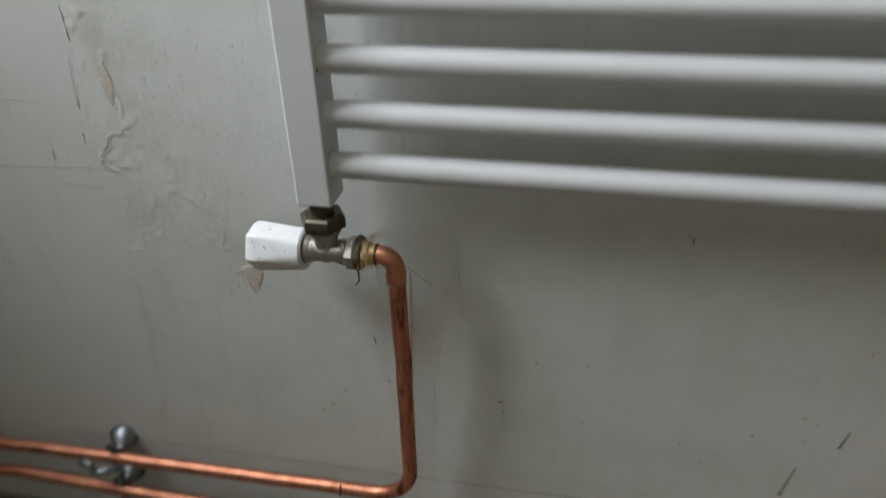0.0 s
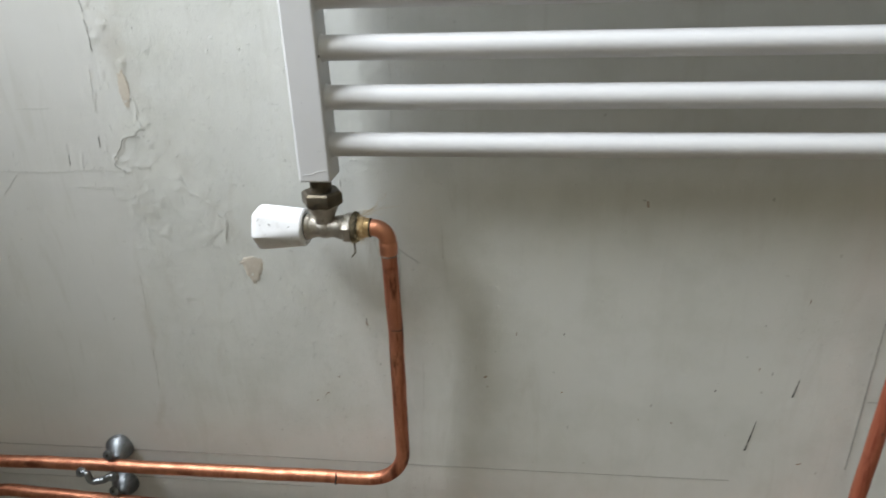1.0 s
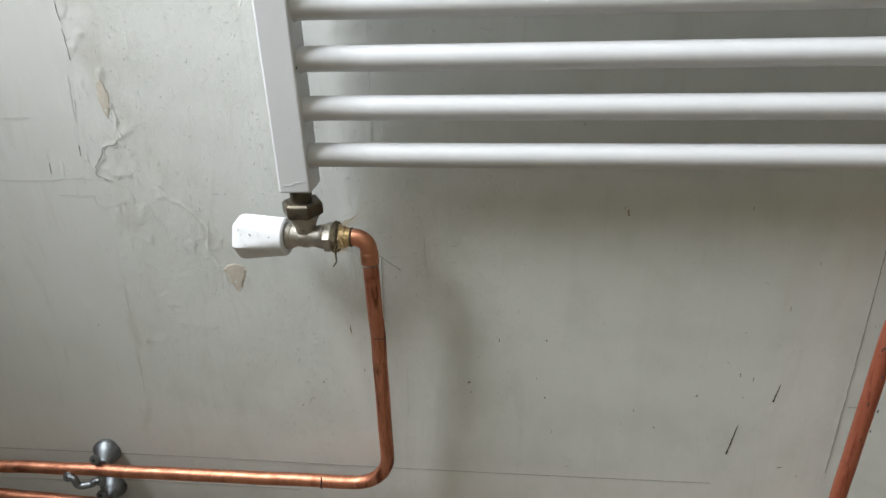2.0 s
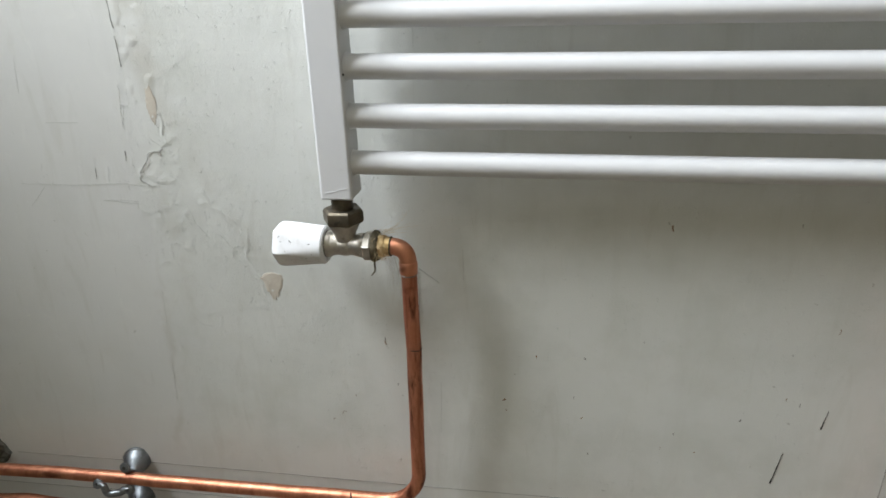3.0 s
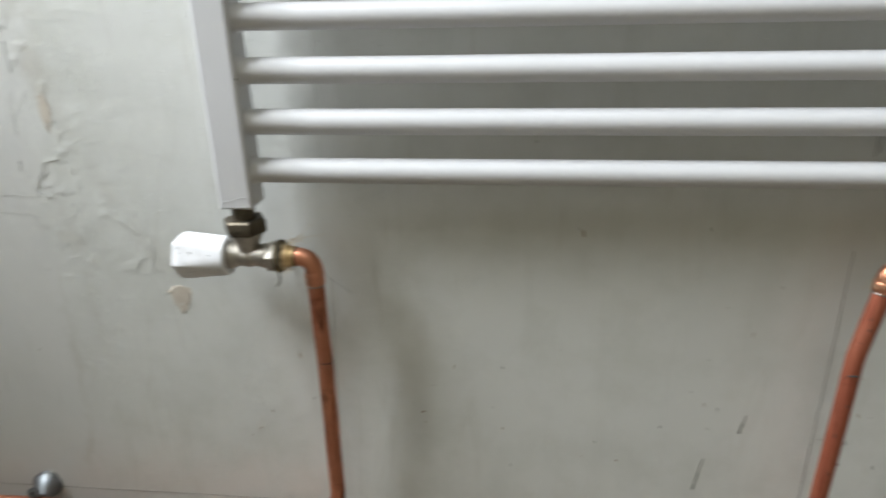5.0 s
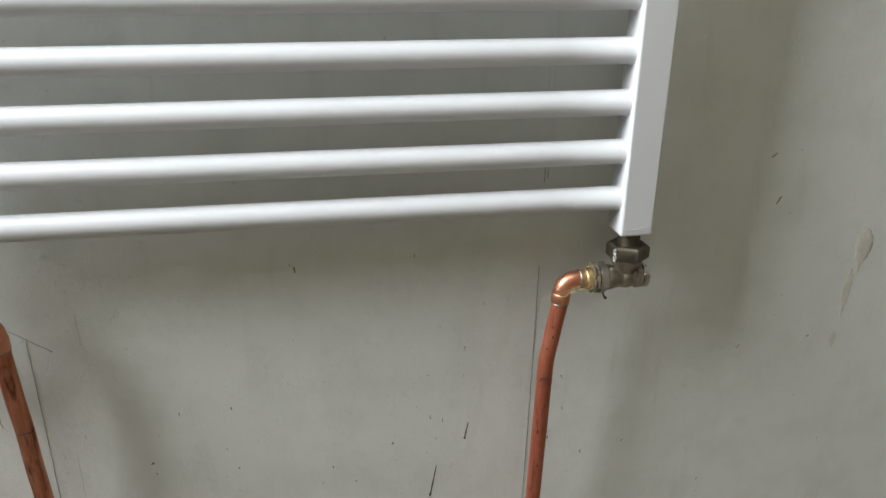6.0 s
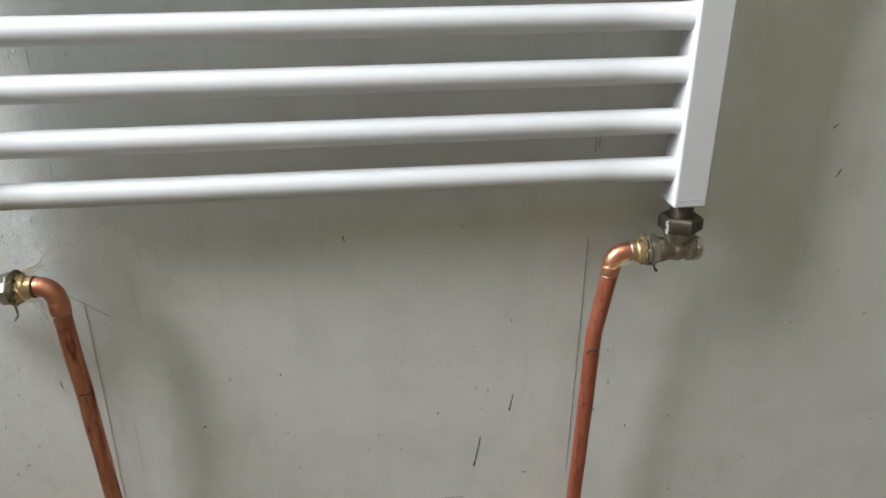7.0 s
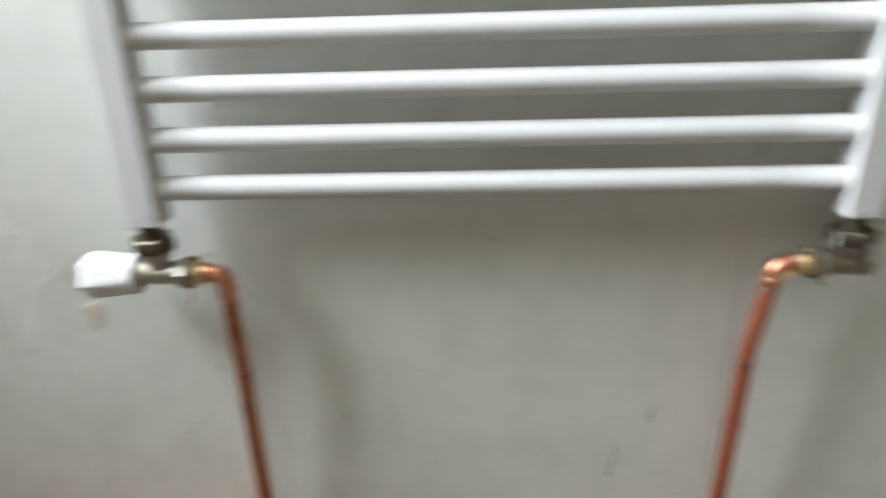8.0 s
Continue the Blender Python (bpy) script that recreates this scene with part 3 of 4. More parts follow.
    if knob:
        bm = bmesh.new()
        for _ in range(26):
            st = Vector((cx + s * rs.uniform(0.034, 0.050), y + rs.uniform(0.004, 0.012), z - rs.uniform(0.008, 0.014)))
            hair(bm, st, (s * rs.uniform(-0.1, 0.35), 0.25, -1), rs.uniform(0.03, 0.065), rs, 0.00013, 0.22)
        tagged(add("loose_hair", bm, M_HAIR, "fine pale fibres hanging down", 0), kind="stuff")
        bm = sweep(bmesh.new(), rounded([((cx + s * 0.028, y - 0.009, z - 0.009), 0), ((cx + s * 0.0285, y - 0.010, z - 0.020), 0.003), ((cx + s * 0.025, y - 0.010, z - 0.0245), 0)], 0.001), lambda q: 0.0010 - 0.0004 * q, 8)
        add("paste_drip", bm, M_PASTE, "hanging drip of sealing paste", 60).parent = paste
    else:
        bm = sweep(bmesh.new(), [Vector((cx + s * 0.0205, y - 0.004, z - 0.0115)), Vector((cx + s * 0.0200, y - 0.005, z - 0.0150)), Vector((cx + s * 0.0185, y - 0.006, z - 0.0172)), Vector((cx + s * 0.0180, y - 0.006, z - 0.0178))], lambda q: 0.0006 + 0.0008 * q * q, 8)
        add("paste_drip", bm, M_PASTE, "hanging drip of sealing paste", 60).parent = paste
    return v


valve("thermostat_valve", 0.014, 1, True, "angled nickel radiator valve with a white hand wheel")
valve("lockshield_valve", 0.586, -1, False, "angled nickel lockshield valve under the radiator upright")


# ---- copper pipes ----
def seam_ring(bm, at, axis, r, h=0.0012):
    return lathe(bm, [(0, r * 0.97), (h * 0.3, r * 1.03), (h * 0.7, r * 1.03), (h, r * 0.97)], at, axis, 24)


def pen_arc(bm, at, r, a0, a1, thick=0.0004):
    """A short dark stroke round an upright pipe."""
    pts = [Vector(at) + Vector((math.cos(a) * r, math.sin(a) * r, 0.0006 * math.sin(a * 3))) for a in np.linspace(a0, a1, 9)]
    return sweep(bm, pts, thick, 6)


def supply_pipe():
    """From the hand-wheel valve down, round a bend and away along the wall."""
    y, z = YR - 0.0005, 0.4540
    pipe = thing("supply_pipe", (0.07, y, 0.15), "copper heating pipe with a soldered elbow and swept bend", "pipe", "copper pipes")
    add = lambda n, bm, m, lab="", smooth=60: part(n, placed(bm, pipe), m, pipe, lab, smooth)
    elbow = rounded([((0.0545, y, z), 0), ((0.0702, y, z), 0.0125), ((0.0705, y, 0.4275), 0)], 0.0015)
    elb = add("elbow", sweep(bmesh.new(), elbow, lambda s: 0.0078 if 0.02 < s < 0.98 else 0.0075, 26), M_COPPER_FIT, "bright copper elbow fitting")
    add("socket", lathe(bmesh.new(), [(0, 0.0076), (0.0006, 0.0082), (0.0110, 0.0083), (0.0122, 0.0077)], (0.0705, y, 0.4285), (0, 0, 1), 26), M_COPPER_FIT, "copper socket of the elbow")
    add("solder_ring", seam_ring(bmesh.new(), (0.0705, y, 0.4272), (0, 0, 1), 0.0077, 0.0014), M_SOLDER, "ring of solder").parent = elb
    way = rounded([((0.0705, y, 0.4290), 0), ((0.0710, y + 0.002, 0.350), 0.5), ((0.0665, -0.0315, 0.1545), 0.042), ((-0.12, -0.0315, 0.1492), 0.6), ((-0.36, -0.0315, 0.1435), 0.5), ((-0.505, -0.0315, 0.1360), 0.03), ((-0.530, 0.03, 0.127), 0)], 0.004)
    way = [q for a, b in zip(way, way[1:]) for q in divided(a, b, max(1, int((b - a).length / 0.012)))[:-1]] + [way[-1]]
    k = max(i for i, q in enumerate(way) if q.z > 0.17)
    drop = add("drop", sweep(bmesh.new(), way[:k + 9], 0.0072, 26, 0.0006), M_COPPER, "tarnished vertical copper pipe with dark streaks")
    run = add("run", sweep(bmesh.new(), way[k + 8:], 0.0072, 26, 0.0006), M_COPPER_RUN, "clean shiny horizontal copper pipe")
    add("pen_mark", pen_arc(bmesh.new(), (0.0716, y, 0.352), 0.0075, -1.8, 0.0), M_BLACK, "black pen stroke").parent = drop
    bm = bmesh.new()
    pts = [Vector((-0.0085, -0.0315, 0.1524)) + Vector((0.0008 * math.sin(3 * a), math.cos(a) * 0.0076, math.sin(a) * 0.0076)) for a in np.linspace(1.9, 4.2, 12)]
    add("pen_mark", sweep(bm, pts, 0.0008, 6), M_BLACK, "black pen stroke").parent = run


def return_pipe():
    """From the lockshield valve down and away below the supply pipe."""
    y, z = YR - 0.0005, 0.4575
    pipe = thing("return_pipe", (0.52, y, 0.09), "tarnished copper heating pipe with a soldered elbow", "pipe", "copper pipes")
    add = lambda n, bm, m, lab="", smooth=60: part(n, placed(bm, pipe), m, pipe, lab, smooth)
    elbow = rounded([((0.5455, y, z), 0), ((0.5305, y, z), 0.0125), ((0.5285, y, 0.4350), 0)], 0.0015)
    elb = add("elbow", sweep(bmesh.new(), elbow, lambda s: 0.0078 if 0.02 < s < 0.98 else 0.0075, 26), M_COPPER_FIT, "bright copper elbow fitting")
    add("socket", lathe(bmesh.new(), [(0, 0.0076), (0.0006, 0.0082), (0.0085, 0.0083), (0.0095, 0.0077)], (0.5284, y, 0.4362), (0.1, 0, 1), 26), M_COPPER_FIT, "copper socket of the elbow")
    add("solder_ring", seam_ring(bmesh.new(), (0.5283, y, 0.4349), (0.1, 0, 1), 0.0077, 0.0014), M_SOLDER, "ring of solder").parent = elb
    way = rounded([((0.5288, y, 0.4370), 0), ((0.5195, y + 0.001, 0.375), 0.12), ((0.5155, -0.0330, 0.093), 0.042), ((-0.25, -0.0345, 0.0945), 0.3), ((-0.42, -0.0335, 0.0985), 0.12), ((-0.515, -0.033, 0.085), 0.05), ((-0.545, 0.03, 0.079), 0)], 0.004)
    way = [q for a, b in zip(way, way[1:]) for q in divided(a, b, max(1, int((b - a).length / 0.012)))[:-1]] + [way[-1]]
    k = max(i for i, q in enumerate(way) if q.z > 0.10)
    drop = add("drop", sweep(bmesh.new(), way[:k + 9], 0.0072, 26, 0.0006, 5), M_COPPER_DULL, "dull red tarnished vertical copper pipe with dark streaks")
    run = add("run", sweep(bmesh.new(), way[k + 8:], 0.0072, 26, 0.0006, 5), M_COPPER_RUN, "clean shiny horizontal copper pipe")
    add("pen_mark", pen_arc(bmesh.new(), (0.5190, y, 0.3625), 0.0074, -2.3, -1.3, 0.0008), M_BLACK, "black pen stroke").parent = drop
    bm = bmesh.new()
    rs = random.Random(8)
    for _ in range(9):
        a, q = rs.uniform(-2.4, -0.6), rs.uniform(0.26, 0.42)
        c = Vector((0.518 + max(0, q - 0.375) * 0.15 + 0.0074 * math.cos(a), y + 0.0074 * math.sin(a), q))
        sweep(bm, divided(c, c + Vector((0.0002, 0, rs.uniform(0.001, 0.004))), 2), 0.0005, 6)
    tagged(add("tarnish_spots", bm, M_BLACK, "dark tarnish spots"), kind="stuff").parent = drop


supply_pipe()
return_pipe()


# ---- pipe clips ----
def pipe_clip(px, py, pz, wx, wz, swung, label):
    """A bell-shaped wall rose at (wx, 0, wz) with a clip behind the pipe at (px, py, pz)."""
    c = thing("pipe_clip", (wx, 0.0, wz), label, "pipe clip", "pipe clips")
    add = lambda n, bm, m, lab="", smooth=40: part(n, placed(bm, c), m, c, lab, smooth)
    tip = Vector((px, py + 0.0085, pz))
    base = Vector((wx, 0.0, wz))
    d = tip - base
    L = d.length
    prof = [(-0.001, 0.0168), (0.0012, 0.0172), (0.0020, 0.0166), (0.0026, 0.0156), (0.0060, 0.0149), (0.0100, 0.0134), (0.0140, 0.0112), (0.0175, 0.0085), (0.0205, 0.0062), (L - 0.002, 0.0052), (L, 0.0048)]
    add("wall_rose", lathe(bmesh.new(), prof, base, d, 36), M_ZINC, "zinc-plated bell-shaped wall rose")
    def lug(bm, at, axis):
        return lathe(bm, [(-0.0016, 0.0046), (-0.0011, 0.0057), (0.0011, 0.0057), (0.0016, 0.0046)], at, axis, 18)
    arc = [Vector((px, py + 0.0094 * math.cos(a), pz + 0.0094 * math.sin(a))) for a in np.linspace(1.45, -1.45, 15)]
    way = [Vector((px, py - 0.001, pz + 0.0165)), Vector((px, py, pz + 0.0125))] + arc + [Vector((px, py, pz - 0.0125)), Vector((px, py - 0.001, pz - 0.0165))]
    bm = sweep(bmesh.new(), way, 0.0019, 10)
    for v in bm.verts:
        v.co.x = px + (v.co.x - px) * 2.2
    for e in (1, -1):
        lug(bm, (px - 0.001, py - 0.001, pz + e * 0.0160), (0, -1, 0.25))
    strap = add("back_strap", bm, M_ZINC, "zinc-plated strap behind the pipe")
    # black discs stand for the shade inside the lug holes
    for e in (1, -1):
        s = lathe(bmesh.new(), [(0, 0.0016), (0.0006, 0.0019), (0.0010, 0.0014)], (px - 0.001, py - 0.0022, pz + e * 0.0164), (0, -1, 0.25), 12)
        add("hole_shade", s, M_GAP_SHADE, "black disc for the shade in a small fixing hole").parent = strap
    if swung:
        a, b = Vector((px - 0.0325, py - 0.0100, pz - 0.0035)), Vector((px + 0.0005, py - 0.0050, pz - 0.0115))
        way = rounded([(a, 0), (a + Vector((0.0055, 0, -0.0005)), 0.0045), (a + Vector((0.0085, -0.001, -0.0135)), 0.0062), (b + Vector((-0.0085, -0.001, -0.0045)), 0.0070), (b + Vector((-0.0050, 0, 0.0005)), 0.004), (b, 0)], 0.001)
        bm = sweep(bmesh.new(), way, lambda q: 0.0040 if 0.12 < q < 0.88 else 0.0030, 14)
        lug(bm, a + Vector((-0.001, 0, 0)), (0.1, -1, 0.5))
        lug(bm, b, (0.1, -1, 0.4))
        front = add("front_strap", bm, M_ZINC, "loose front strap swung open")
        # same black disc for the shaded hole of the open strap
        add("hole_shade", lathe(bmesh.new(), [(0, 0.0017), (0.0005, 0.0017)], a + Vector((-0.001, -0.0014, 0.0007)), (0.1, -1, 0.5), 12), M_GAP_SHADE, "black disc for the shade in a small fixing hole").parent = front
    return c


pipe_clip(-0.276, -0.0315, 0.1455, -0.2830, 0.1475, True, "zinc-plated pipe clip on a bell rose, front strap hanging open")
pipe_clip(-0.279, -0.0345, 0.0950, -0.2885, 0.0925, False, "zinc-plated pipe clip on a bell rose holding the pipe")


# ---- marks on the wall ----
def stroke(name, pts, width, material, seed=0, wob=0.0006, taper=False, label=""):
    """A thin drawn line on the wall, lying on its relief."""
    way = []
    for a, b in zip(pts, pts[1:]):
        n = max(2, int(math.hypot(b[0] - a[0], b[1] - a[1]) / 0.003))
        way += [(a[0] + (b[0] - a[0]) * k / n, a[1] + (b[1] - a[1]) * k / n) for k in range(n)]
    way.append(pts[-1])
    bm, rows = bmesh.new(), []
    xs, zs = np.array([p[0] for p in way]), np.array([p[1] for p in way])
    h = wall_relief(xs, zs)
    for i, (x, z) in enumerate(way):
        j = noise.noise(Vector((x * 180, z * 180, seed))) * wob
        a, b = way[max(i - 1, 0)], way[min(i + 1, len(way) - 1)]
        d = Vector((b[0] - a[0], b[1] - a[1])).normalized()
        w = width * (0.65 + 0.5 * noise.noise(Vector((x * 400, z * 400, seed + 9)))) / 2
        if taper:
            w *= 0.35 + 0.9 * i / len(way)
        rows.append([bm.verts.new((x + d.y * (o * w + j), -h[i] - lift, z - d.x * (o * w + j))) for o, lift in ((-1, 0.00008), (0, 0.00022 if material is M_FAINT else 0.00042), (1, 0.00008))])
    for a, b in zip(rows, rows[1:]):
        for k in range(2):
            bm.faces.new((a[k], a[k + 1], b[k + 1], b[k]))
    return part(name, bm, material, wall, label, 0)


for k, (pts, w) in enumerate([
    (((-0.447, 0.1395), (-0.20, 0.1445), (0.188, 0.1505), (0.407, 0.1550)), 0.0009),
    (((-0.497, 0.0905), (-0.356, 0.0940), (-0.269, 0.1015), (-0.05, 0.106)), 0.0008),
    (((0.0700, 0.412), (0.0665, 0.300), (0.0612, 0.171)), 0.0006),
    (((0.0560, 0.424), (0.0890, 0.399)), 0.0006),
    (((0.5215, 0.452), (0.5205, 0.330), (0.5175, 0.179)), 0.0010),
    (((0.5250, 0.556), (0.5245, 0.536)), 0.0012),
    (((0.5262, 0.700), (0.5255, 0.600)), 0.0006),
    (((0.0742, 0.652), (0.0738, 0.618)), 0.0006),
    (((0.0735, 0.610), (0.0690, 0.500)), 0.0003),
    (((-0.2035, 0.664), (-0.2025, 0.638)), 0.0009),
    (((-0.2025, 0.631), (-0.2020, 0.604)), 0.0009),
    (((-0.2950, 0.551), (-0.2600, 0.5515)), 0.0008),
    (((0.5230, 0.262), (0.5420, 0.2625)), 0.0008),
]):
    stroke("pencil_line", pts, w, M_FAINT if k in (6, 7, 8, 11) else M_PENCIL_CRACK_SHADE, k, label="thin grey pencil line")
for k, (pts, w) in enumerate([(((0.4572, 0.2850), (0.4535, 0.2640)), 0.0024), (((0.4245, 0.2340), (0.4178, 0.1955)), 0.0024)]):
    stroke("scuff_mark", pts, w, M_BLACK, k + 30, 0.0003, True, "short black scuff")
for k, (pts, w) in enumerate([(((0.7410, 0.5500), (0.7365, 0.5460)), 0.0022), (((0.7535, 0.5075), (0.7495, 0.5000)), 0.0022), (((0.0310, 0.332), (0.0325, 0.326)), 0.0016),
                              (((0.735, 0.345), (0.738, 0.349)), 0.0014), (((0.812, 0.352), (0.815, 0.354)), 0.0022), (((0.4700, 0.1815), (0.4745, 0.1832)), 0.0016),
                              (((0.151, 0.270), (0.154, 0.272)), 0.0026), (((-0.0215, 0.2370), (-0.0195, 0.2410), (-0.0165, 0.2400)), 0.0009), (((-0.0320, 0.229), (-0.0300, 0.231)), 0.0020), (((0.2300, 0.2550), (0.2315, 0.2570)), 0.0018), (((0.3420, 0.2260), (0.3430, 0.2245)), 0.0020), (((0.5500, 0.3290), (0.5515, 0.3300)), 0.0016), (((0.6220, 0.2420), (0.6235, 0.2440)), 0.0016), (((-0.0050, 0.2630), (-0.0035, 0.2610)), 0.0014), (((0.2995, 0.4660), (0.3005, 0.4600)), 0.0025)]):
    stroke("brown_speck", pts, w, M_BROWN, k + 50, 0.0003, False, "small brown speck")

# small dark pits, flecks of paint and short ticks
PITS = [(0.184, 0.322), (0.231, 0.324), (0.222, 0.278), (0.155, 0.258), (0.238, 0.210), (0.321, 0.244), (0.309, 0.226), (0.380, 0.266), (0.431, 0.287), (0.419, 0.292), (0.285, 0.346),
        (0.417, 0.342), (0.452, 0.367), (0.297, 0.466), (0.406, 0.467), (0.555, 0.289), (0.565, 0.288), (0.578, 0.232), (0.716, 0.178), (0.719, 0.161), (0.854, 0.217), (0.636, 0.139), (0.032, 0.330), (0.042, 0.279)]
rs = random.Random(61)
for k, (x, z) in enumerate(PITS):
    dx, dz = rs.uniform(-0.0012, 0.0012), rs.uniform(0.0008, 0.0032)
    stroke("pit", ((x, z), (x + dx, z + dz), (x + dx * 0.4, z + dz * 1.7)), rs.uniform(0.0008, 0.0018), M_BROWN if k % 3 == 0 else M_PENCIL_CRACK_SHADE, 100 + k, 0.0004, k % 2 == 0, "small dark pit in the paint")
for k, (x, z) in enumerate([(0.379, 0.301), (0.341, 0.232), (0.285, 0.191), (0.507, 0.240), (0.685, 0.177), (-0.106, 0.418), (-0.378, 0.333), (-0.367, 0.323), (-0.130, 0.265), (-0.036, 0.549)]):
    stroke("pale_fleck", ((x, z), (x + 0.0018, z + 0.0006), (x + 0.0032, z + 0.0012)), 0.0018, M_CHIP, 140 + k, 0.0004, False, "pale fleck of loose paint")
for k, (pts, w, dark) in enumerate([(((-0.216, 0.524), (-0.217, 0.514)), 0.0010, True), (((-0.252, 0.506), (-0.2535, 0.496)), 0.0009, True), (((-0.311, 0.509), (-0.312, 0.503)), 0.0007, False), (((-0.312, 0.613), (-0.316, 0.580)), 0.0007, False),
                                    (((-0.314, 0.485), (-0.335, 0.464)), 0.0007, False), (((-0.252, 0.473), (-0.213, 0.470)), 0.0006, False), (((-0.208, 0.568), (-0.212, 0.546)), 0.0006, False), (((-0.207, 0.378), (-0.209, 0.335)), 0.0007, False),
                                    (((0.521, 0.657), (0.521, 0.582)), 0.0006, False), (((0.521, 0.560), (0.522, 0.533)), 0.0012, True), (((0.113, 0.435), (0.113, 0.404)), 0.0009, False), (((0.088, 0.286), (0.086, 0.224)), 0.0006, False)]):
    stroke("scratch", pts, w, M_PENCIL_CRACK_SHADE if dark else M_FAINT, 160 + k, 0.0007, False, "short scratch in the paint")


def fine_scratches():
    """Many hair-thin upright scratches and drips in the old coat, thickest along the seam."""
    rs = random.Random(77)
    bm = bmesh.new()
    for _ in range(120):
        seam = rs.random() < 0.55
        x = rs.gauss(-0.165, 0.045) if seam else rs.uniform(-0.50, 0.20)
        z = rs.uniform(0.17, 0.70)
        length, w, lean = rs.uniform(0.003, 0.020), rs.uniform(0.00008, 0.00022), rs.gauss(0, 0.10)
        n = max(3, int(length / 0.002))
        xs = np.array([x + lean * length * k / n + 0.0008 * noise.noise(Vector((x * 90, k * 0.45, z * 90))) for k in range(n + 1)])
        zs = np.array([z - length * k / n for k in range(n + 1)])
        h = wall_relief(xs, zs)
        rows = [[bm.verts.new((xs[k] + o * w * (0.3 + 0.7 * math.sin(math.pi * k / n)), -h[k] - lift, zs[k])) for o, lift in ((-1, 0.00004), (0, 0.00007), (1, 0.00004))] for k in range(n + 1)]
        for a, b in zip(rows, rows[1:]):
            for k in range(2):
                bm.faces.new((a[k], a[k + 1], b[k + 1], b[k]))
    tagged(part("fine_scratches", bm, M_DULL, wall, "hair-thin upright scratches in the paint", 0), kind="stuff")


fine_scratches()


def patch(name, cx, cz, outline, material, label, seed, lift=0.00022):
    """An irregular flat patch: outline is a function angle -> (dx, dz)."""
    bm = bmesh.new()
    n = 72
    ring = []
    for k in range(n):
        a = 2 * math.pi * k / n
        dx, dz = outline(a)
        f = 1 + 0.16 * noise.noise(Vector((math.cos(a) * 2.5, math.sin(a) * 2.5, seed))) + 0.16 * noise.noise(Vector((math.cos(a) * 8, math.sin(a) * 8, seed))) + 0.10 * noise.noise(Vector((math.cos(a) * 21, math.sin(a) * 21, seed)))
        ring.append((cx + dx * f, cz + dz * f))
    xs, zs = [], []
    for s in (1.0, 0.94, 0.6, 0.25):
        xs += [cx + (x - cx) * s for x, _ in ring]
        zs += [cz + (z - cz) * s for _, z in ring]
    xs.append(cx), zs.append(cz)
    h = wall_relief(np.array(xs), np.array(zs))
    vs = [bm.verts.new((x, -h[i] - (lift if i >= n else -0.0002), z)) for i, (x, z) in enumerate(zip(xs, zs))]
    for s in range(3):
        for k in range(n):
            bm.faces.new((vs[s * n + k], vs[s * n + (k + 1) % n], vs[(s + 1) * n + (k + 1) % n], vs[(s + 1) * n + k]))
    for k in range(n):
        bm.faces.new((vs[3 * n + k], vs[3 * n + (k + 1) % n], vs[-1]))
    return part(name, bm, material, wall, label, 40)


def wedge(w, up, down):
    """Rounded wedge that narrows downwards."""
    def f(a):
        c, s = math.cos(a), math.sin(a)
        return (w * c * (1 - 0.55 * max(0, -s)) * (1 if s > -0.9 else 0.8), up * s if s > 0 else down * s)
    return f


patch("bare_patch", -0.0815, 0.3935, wedge(0.0125, 0.0080, 0.0225), M_BARE, "bare beige plaster where paint has flaked off", 1.0)
patch("bare_patch", -0.1790, 0.5670, wedge(0.0055, 0.020, 0.017), M_BARE, "narrow bare beige plaster patch", 2.0)
patch("bare_patch", 0.8530, 0.4520, wedge(0.0100, 0.018, 0.030), M_SOIL, "beige stain on the paint", 3.0)
patch("bare_patch", 0.8460, 0.4000, wedge(0.0040, 0.030, 0.030), M_SOIL, "narrow beige stain running down", 4.0)
patch("bare_patch", 0.8430, 0.3470, wedge(0.0040, 0.008, 0.014), M_SOIL, "small beige stain", 5.0)


def flakes():
    """Loose chips and blisters of paint along the cracked seam."""
    rs = random.Random(4)
    bm = bmesh.new()
    lines = [p for p, _, _ in EDGES[:4]]
    for _ in range(80):
        pts = rs.choice(lines)
        k = rs.randrange(len(pts) - 1)
        f = rs.random()
        x = pts[k][0] + (pts[k + 1][0] - pts[k][0]) * f + rs.gauss(0, 0.006)
        z = pts[k][1] + (pts[k + 1][1] - pts[k][1]) * f + rs.gauss(0, 0.006)
        h = float(wall_relief(np.array([x]), np.array([z]))[0])
        r = rs.uniform(0.0004, 0.0012)
        n, vs, a0 = 6, [], rs.random() * 6
        for i in range(n):
            a = a0 + i * 2 * math.pi / n
            q = r * rs.uniform(0.5, 1.25)
            vs.append((x + q * math.cos(a), z + q * math.sin(a) * rs.uniform(0.8, 1.6)))
        lo = [bm.verts.new((p[0], -h + 0.0003, p[1])) for p in vs]
        up = [bm.verts.new((p[0], -h - rs.uniform(0.0002, 0.0005), p[1])) for p in vs]
        bm.faces.new(up)
        for i in range(n):
            bm.faces.new((lo[i], lo[(i + 1) % n], up[(i + 1) % n], up[i]))
    tagged(part("paint_flakes", bm, M_WALL, wall, "small raised flakes of paint along the crack", 0), kind="stuff")


flakes()


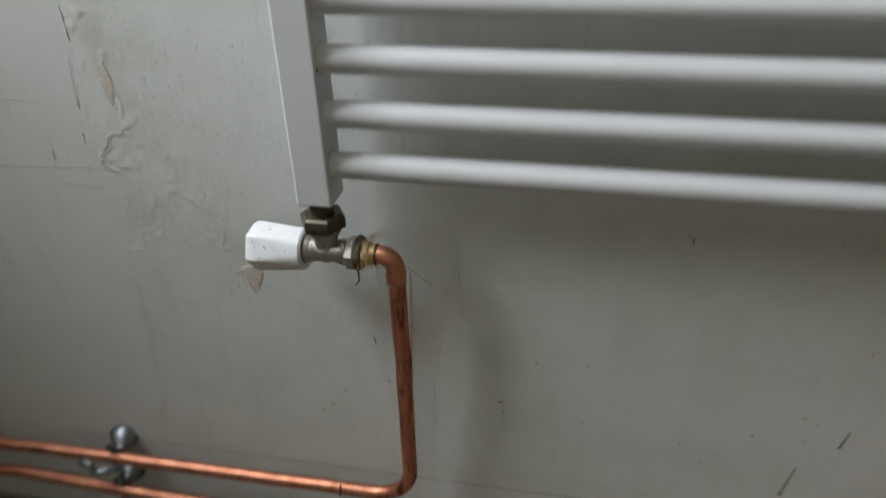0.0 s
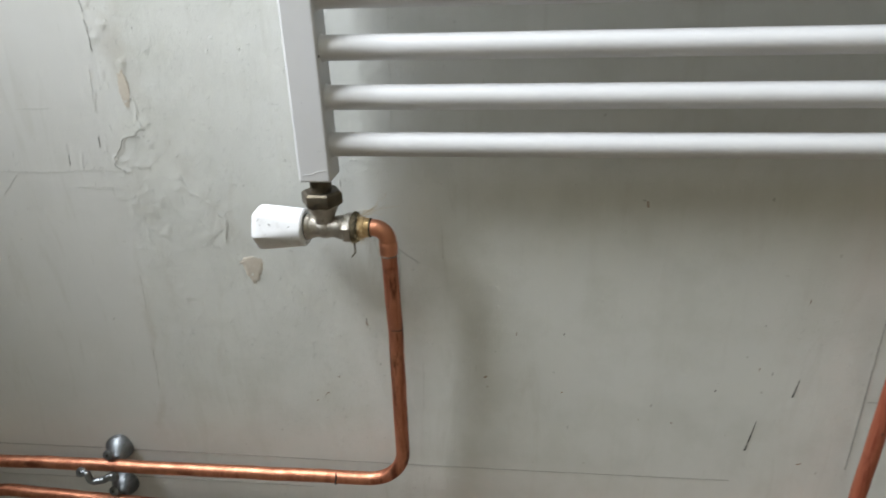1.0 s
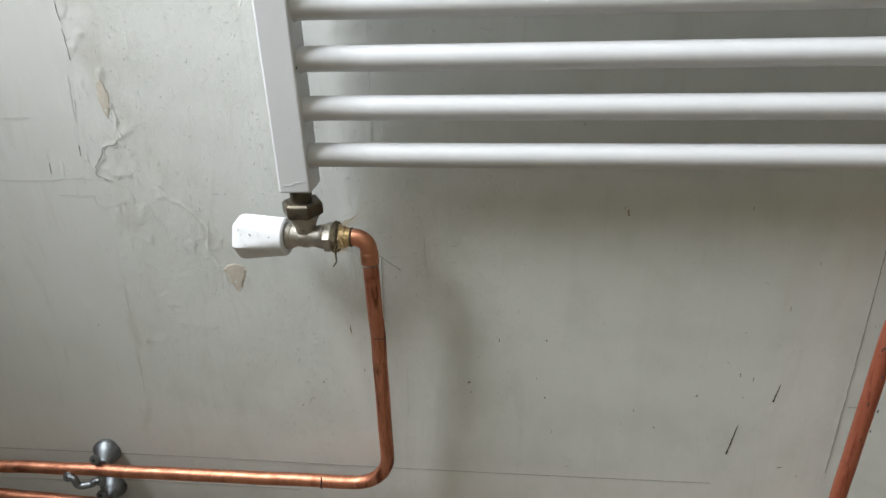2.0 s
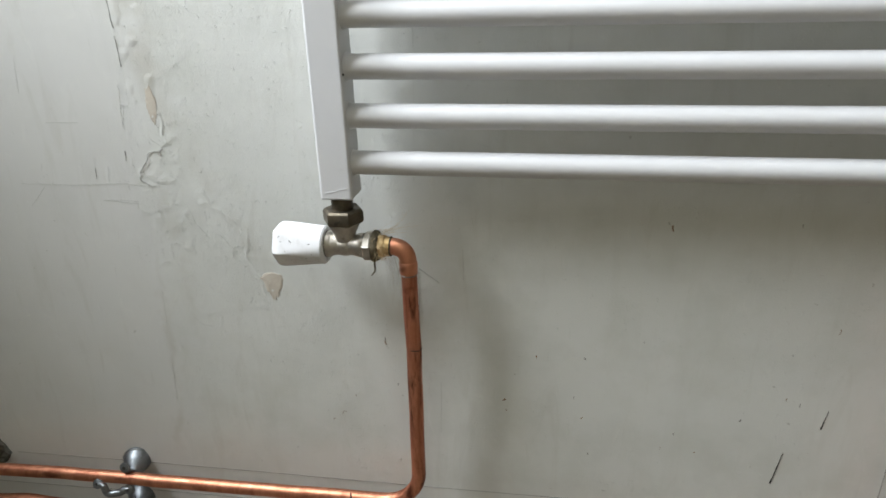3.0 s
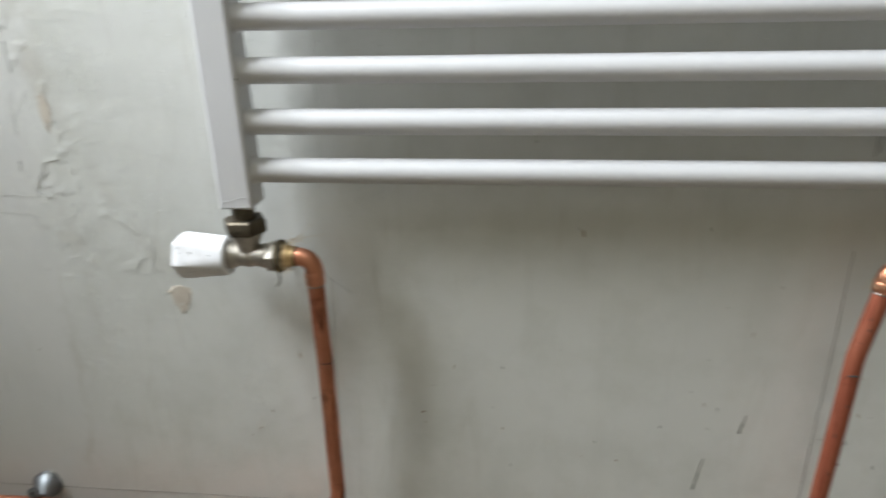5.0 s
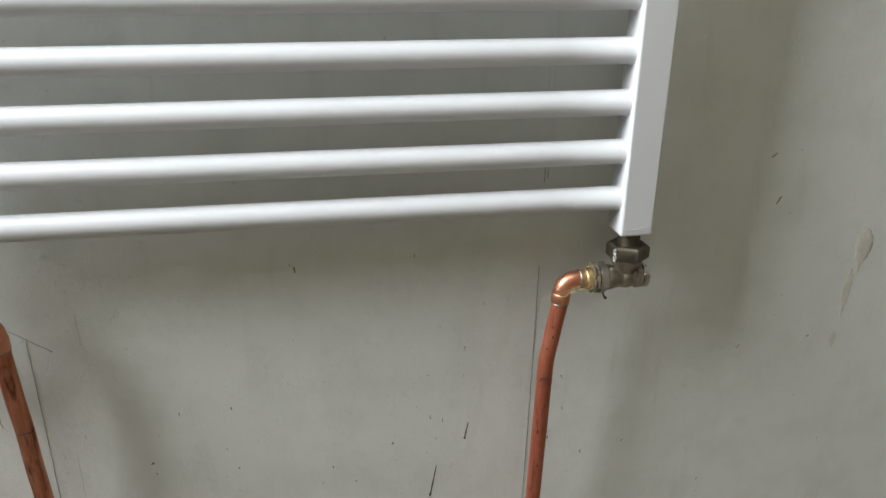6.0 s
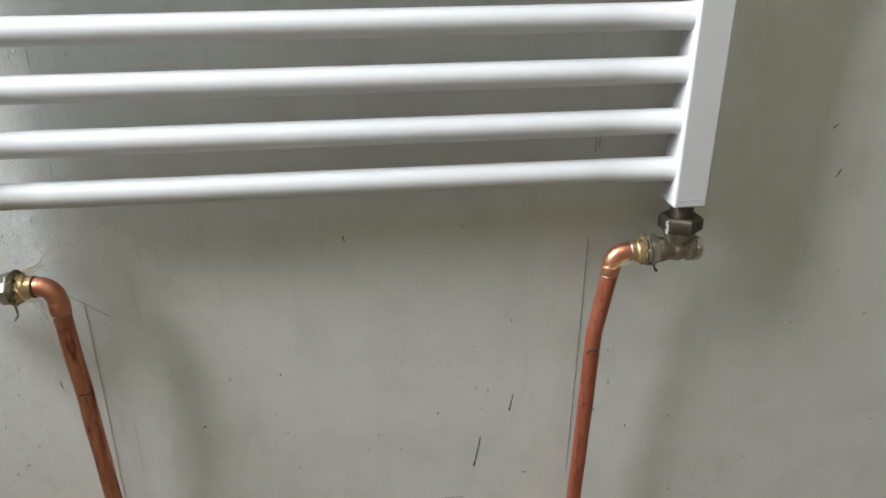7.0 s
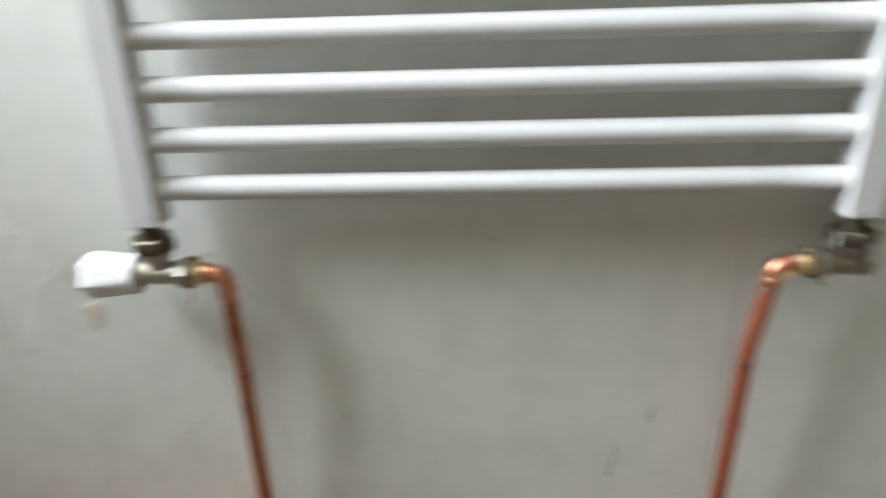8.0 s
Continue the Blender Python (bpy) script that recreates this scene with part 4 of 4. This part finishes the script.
def pimples():
    """Grit and drips caught in the paint."""
    rs = random.Random(14)
    spots = []
    for _ in range(300):
        spots.append((rs.uniform(-0.50, 0.95), rs.uniform(0.09, 0.70), rs.uniform(0.0004, 0.0008) * (1.7 if rs.random() < 0.10 else 1)))
    spots = [q for q in spots if q[0] > -0.19 or rs.random() < 0.3]
    h = wall_relief(np.array([q[0] for q in spots]), np.array([q[1] for q in spots]))
    bm = bmesh.new()
    for (x, z, r), lift in zip(spots, h):
        n, top = 7, []
        st, lean = rs.uniform(0.8, 2.2), rs.uniform(-0.6, 0.6)
        rings = []
        for q, up in ((1.0, -0.0002), (0.75, 0.25), (0.3, 0.42)):
            ring = []
            for k in range(n):
                a = 2 * math.pi * k / n
                dz = r * q * st * math.sin(a)
                ring.append(bm.verts.new((x + r * q * math.cos(a) * rs.uniform(0.8, 1.2) + dz * lean * 0.4, -lift - (up * r if up > 0 else up), z + dz)))
            rings.append(ring)
        for a, b in zip(rings, rings[1:]):
            for k in range(n):
                bm.faces.new((a[k], a[(k + 1) % n], b[(k + 1) % n], b[k]))
        bm.faces.new(rings[-1])
    tagged(part("paint_grit", bm, M_WALL, wall, "grit and small drips caught in the paint", 60), kind="stuff")


pimples()
crack = EDGES[0][0]
# shadow on the crack's lower left side, drawn as a dark stroke
stroke("crack_line", [(x - 0.0009, z - 0.0005) for x, z in crack[4:]], 0.0008, M_PENCIL_CRACK_SHADE, 71, 0.0022, False, "open crack with its shadow line drawn dark")
for k, pts in enumerate([((-0.2090, 0.588), (-0.2130, 0.548)), ((-0.249, 0.4735), (-0.212, 0.4725)),
                         ((-0.232, 0.4735), (-0.231, 0.480)), ((-0.2135, 0.4735), (-0.2130, 0.465)),
                         ((-0.196, 0.512), (-0.201, 0.505), (-0.198, 0.499)), ((-0.186, 0.535), (-0.177, 0.530), (-0.173, 0.522)), ((-0.160, 0.470), (-0.155, 0.452), (-0.146, 0.440)), ((-0.130, 0.440), (-0.118, 0.425)),
                         ((-0.175, 0.345), (-0.168, 0.336), (-0.155, 0.335)), ((-0.213, 0.285), (-0.215, 0.235)), ((-0.1435, 0.465), (-0.1420, 0.455))]):
    stroke("crack_line", pts, 0.0004, M_FAINT, 80 + k, 0.0012, False, "fine crack in the paint")
stroke("crack_line", [(x, z - 0.0010) for x, z in EDGES[1][0]], 0.0004, M_FAINT, 72, 0.0006, False, "fine crack in the paint")


# ---- rough mortar round the pipe holes ----
def mortar():
    m = thing("mortar_patch", (-0.502, 0.0, 0.148), "rough dark grey mortar round pipe holes in the wall", "mortar patch")
    corners = [(-0.455, 0.137), (-0.467, 0.158), (-0.476, 0.166), (-0.479, 0.183), (-0.489, 0.198), (-0.528, 0.208), (-0.568, 0.178), (-0.578, 0.118), (-0.562, 0.063), (-0.518, 0.053), (-0.495, 0.078), (-0.490, 0.106), (-0.479, 0.116), (-0.467, 0.123)]
    ring = []
    for a, b in zip(corners, corners[1:] + corners[:1]):
        ring += [(a[0] + (b[0] - a[0]) * k / 7, a[1] + (b[1] - a[1]) * k / 7) for k in range(7)]
    cx, cz = -0.512, 0.138
    bm, rings = bmesh.new(), []
    for i, s in enumerate((1.0, 0.985, 0.95, 0.91, 0.87, 0.82, 0.77, 0.70, 0.62, 0.52, 0.40, 0.28, 0.15)):
        row = []
        for x, z in ring:
            jx = noise.noise(Vector((x * 130, z * 130, 2))) * 0.0022
            jz = noise.noise(Vector((x * 130, z * 130, 7))) * 0.0022
            X, Z = cx + (x - cx) * s + jx, cz + (z - cz) * s + jz
            lump = 0.0045 + 0.0060 * noise.noise(Vector((X * 75, Z * 75, 1))) + 0.0042 * noise.noise(Vector((X * 220, Z * 220, 4)))
            row.append(bm.verts.new((X, 0.001 if i == 0 else -max(0.0006, lump * min(1.0, 0.35 + i * 0.3)), Z)))
        rings.append(row)
    n = len(ring)
    for a, b in zip(rings, rings[1:]):
        for k in range(n):
            bm.faces.new((a[k], a[(k + 1) % n], b[(k + 1) % n], b[k]))
    bm.faces.new(rings[-1])
    part("mortar", placed(bm, m), M_MORTAR, m, "crumbling dark mortar", 25)


mortar()
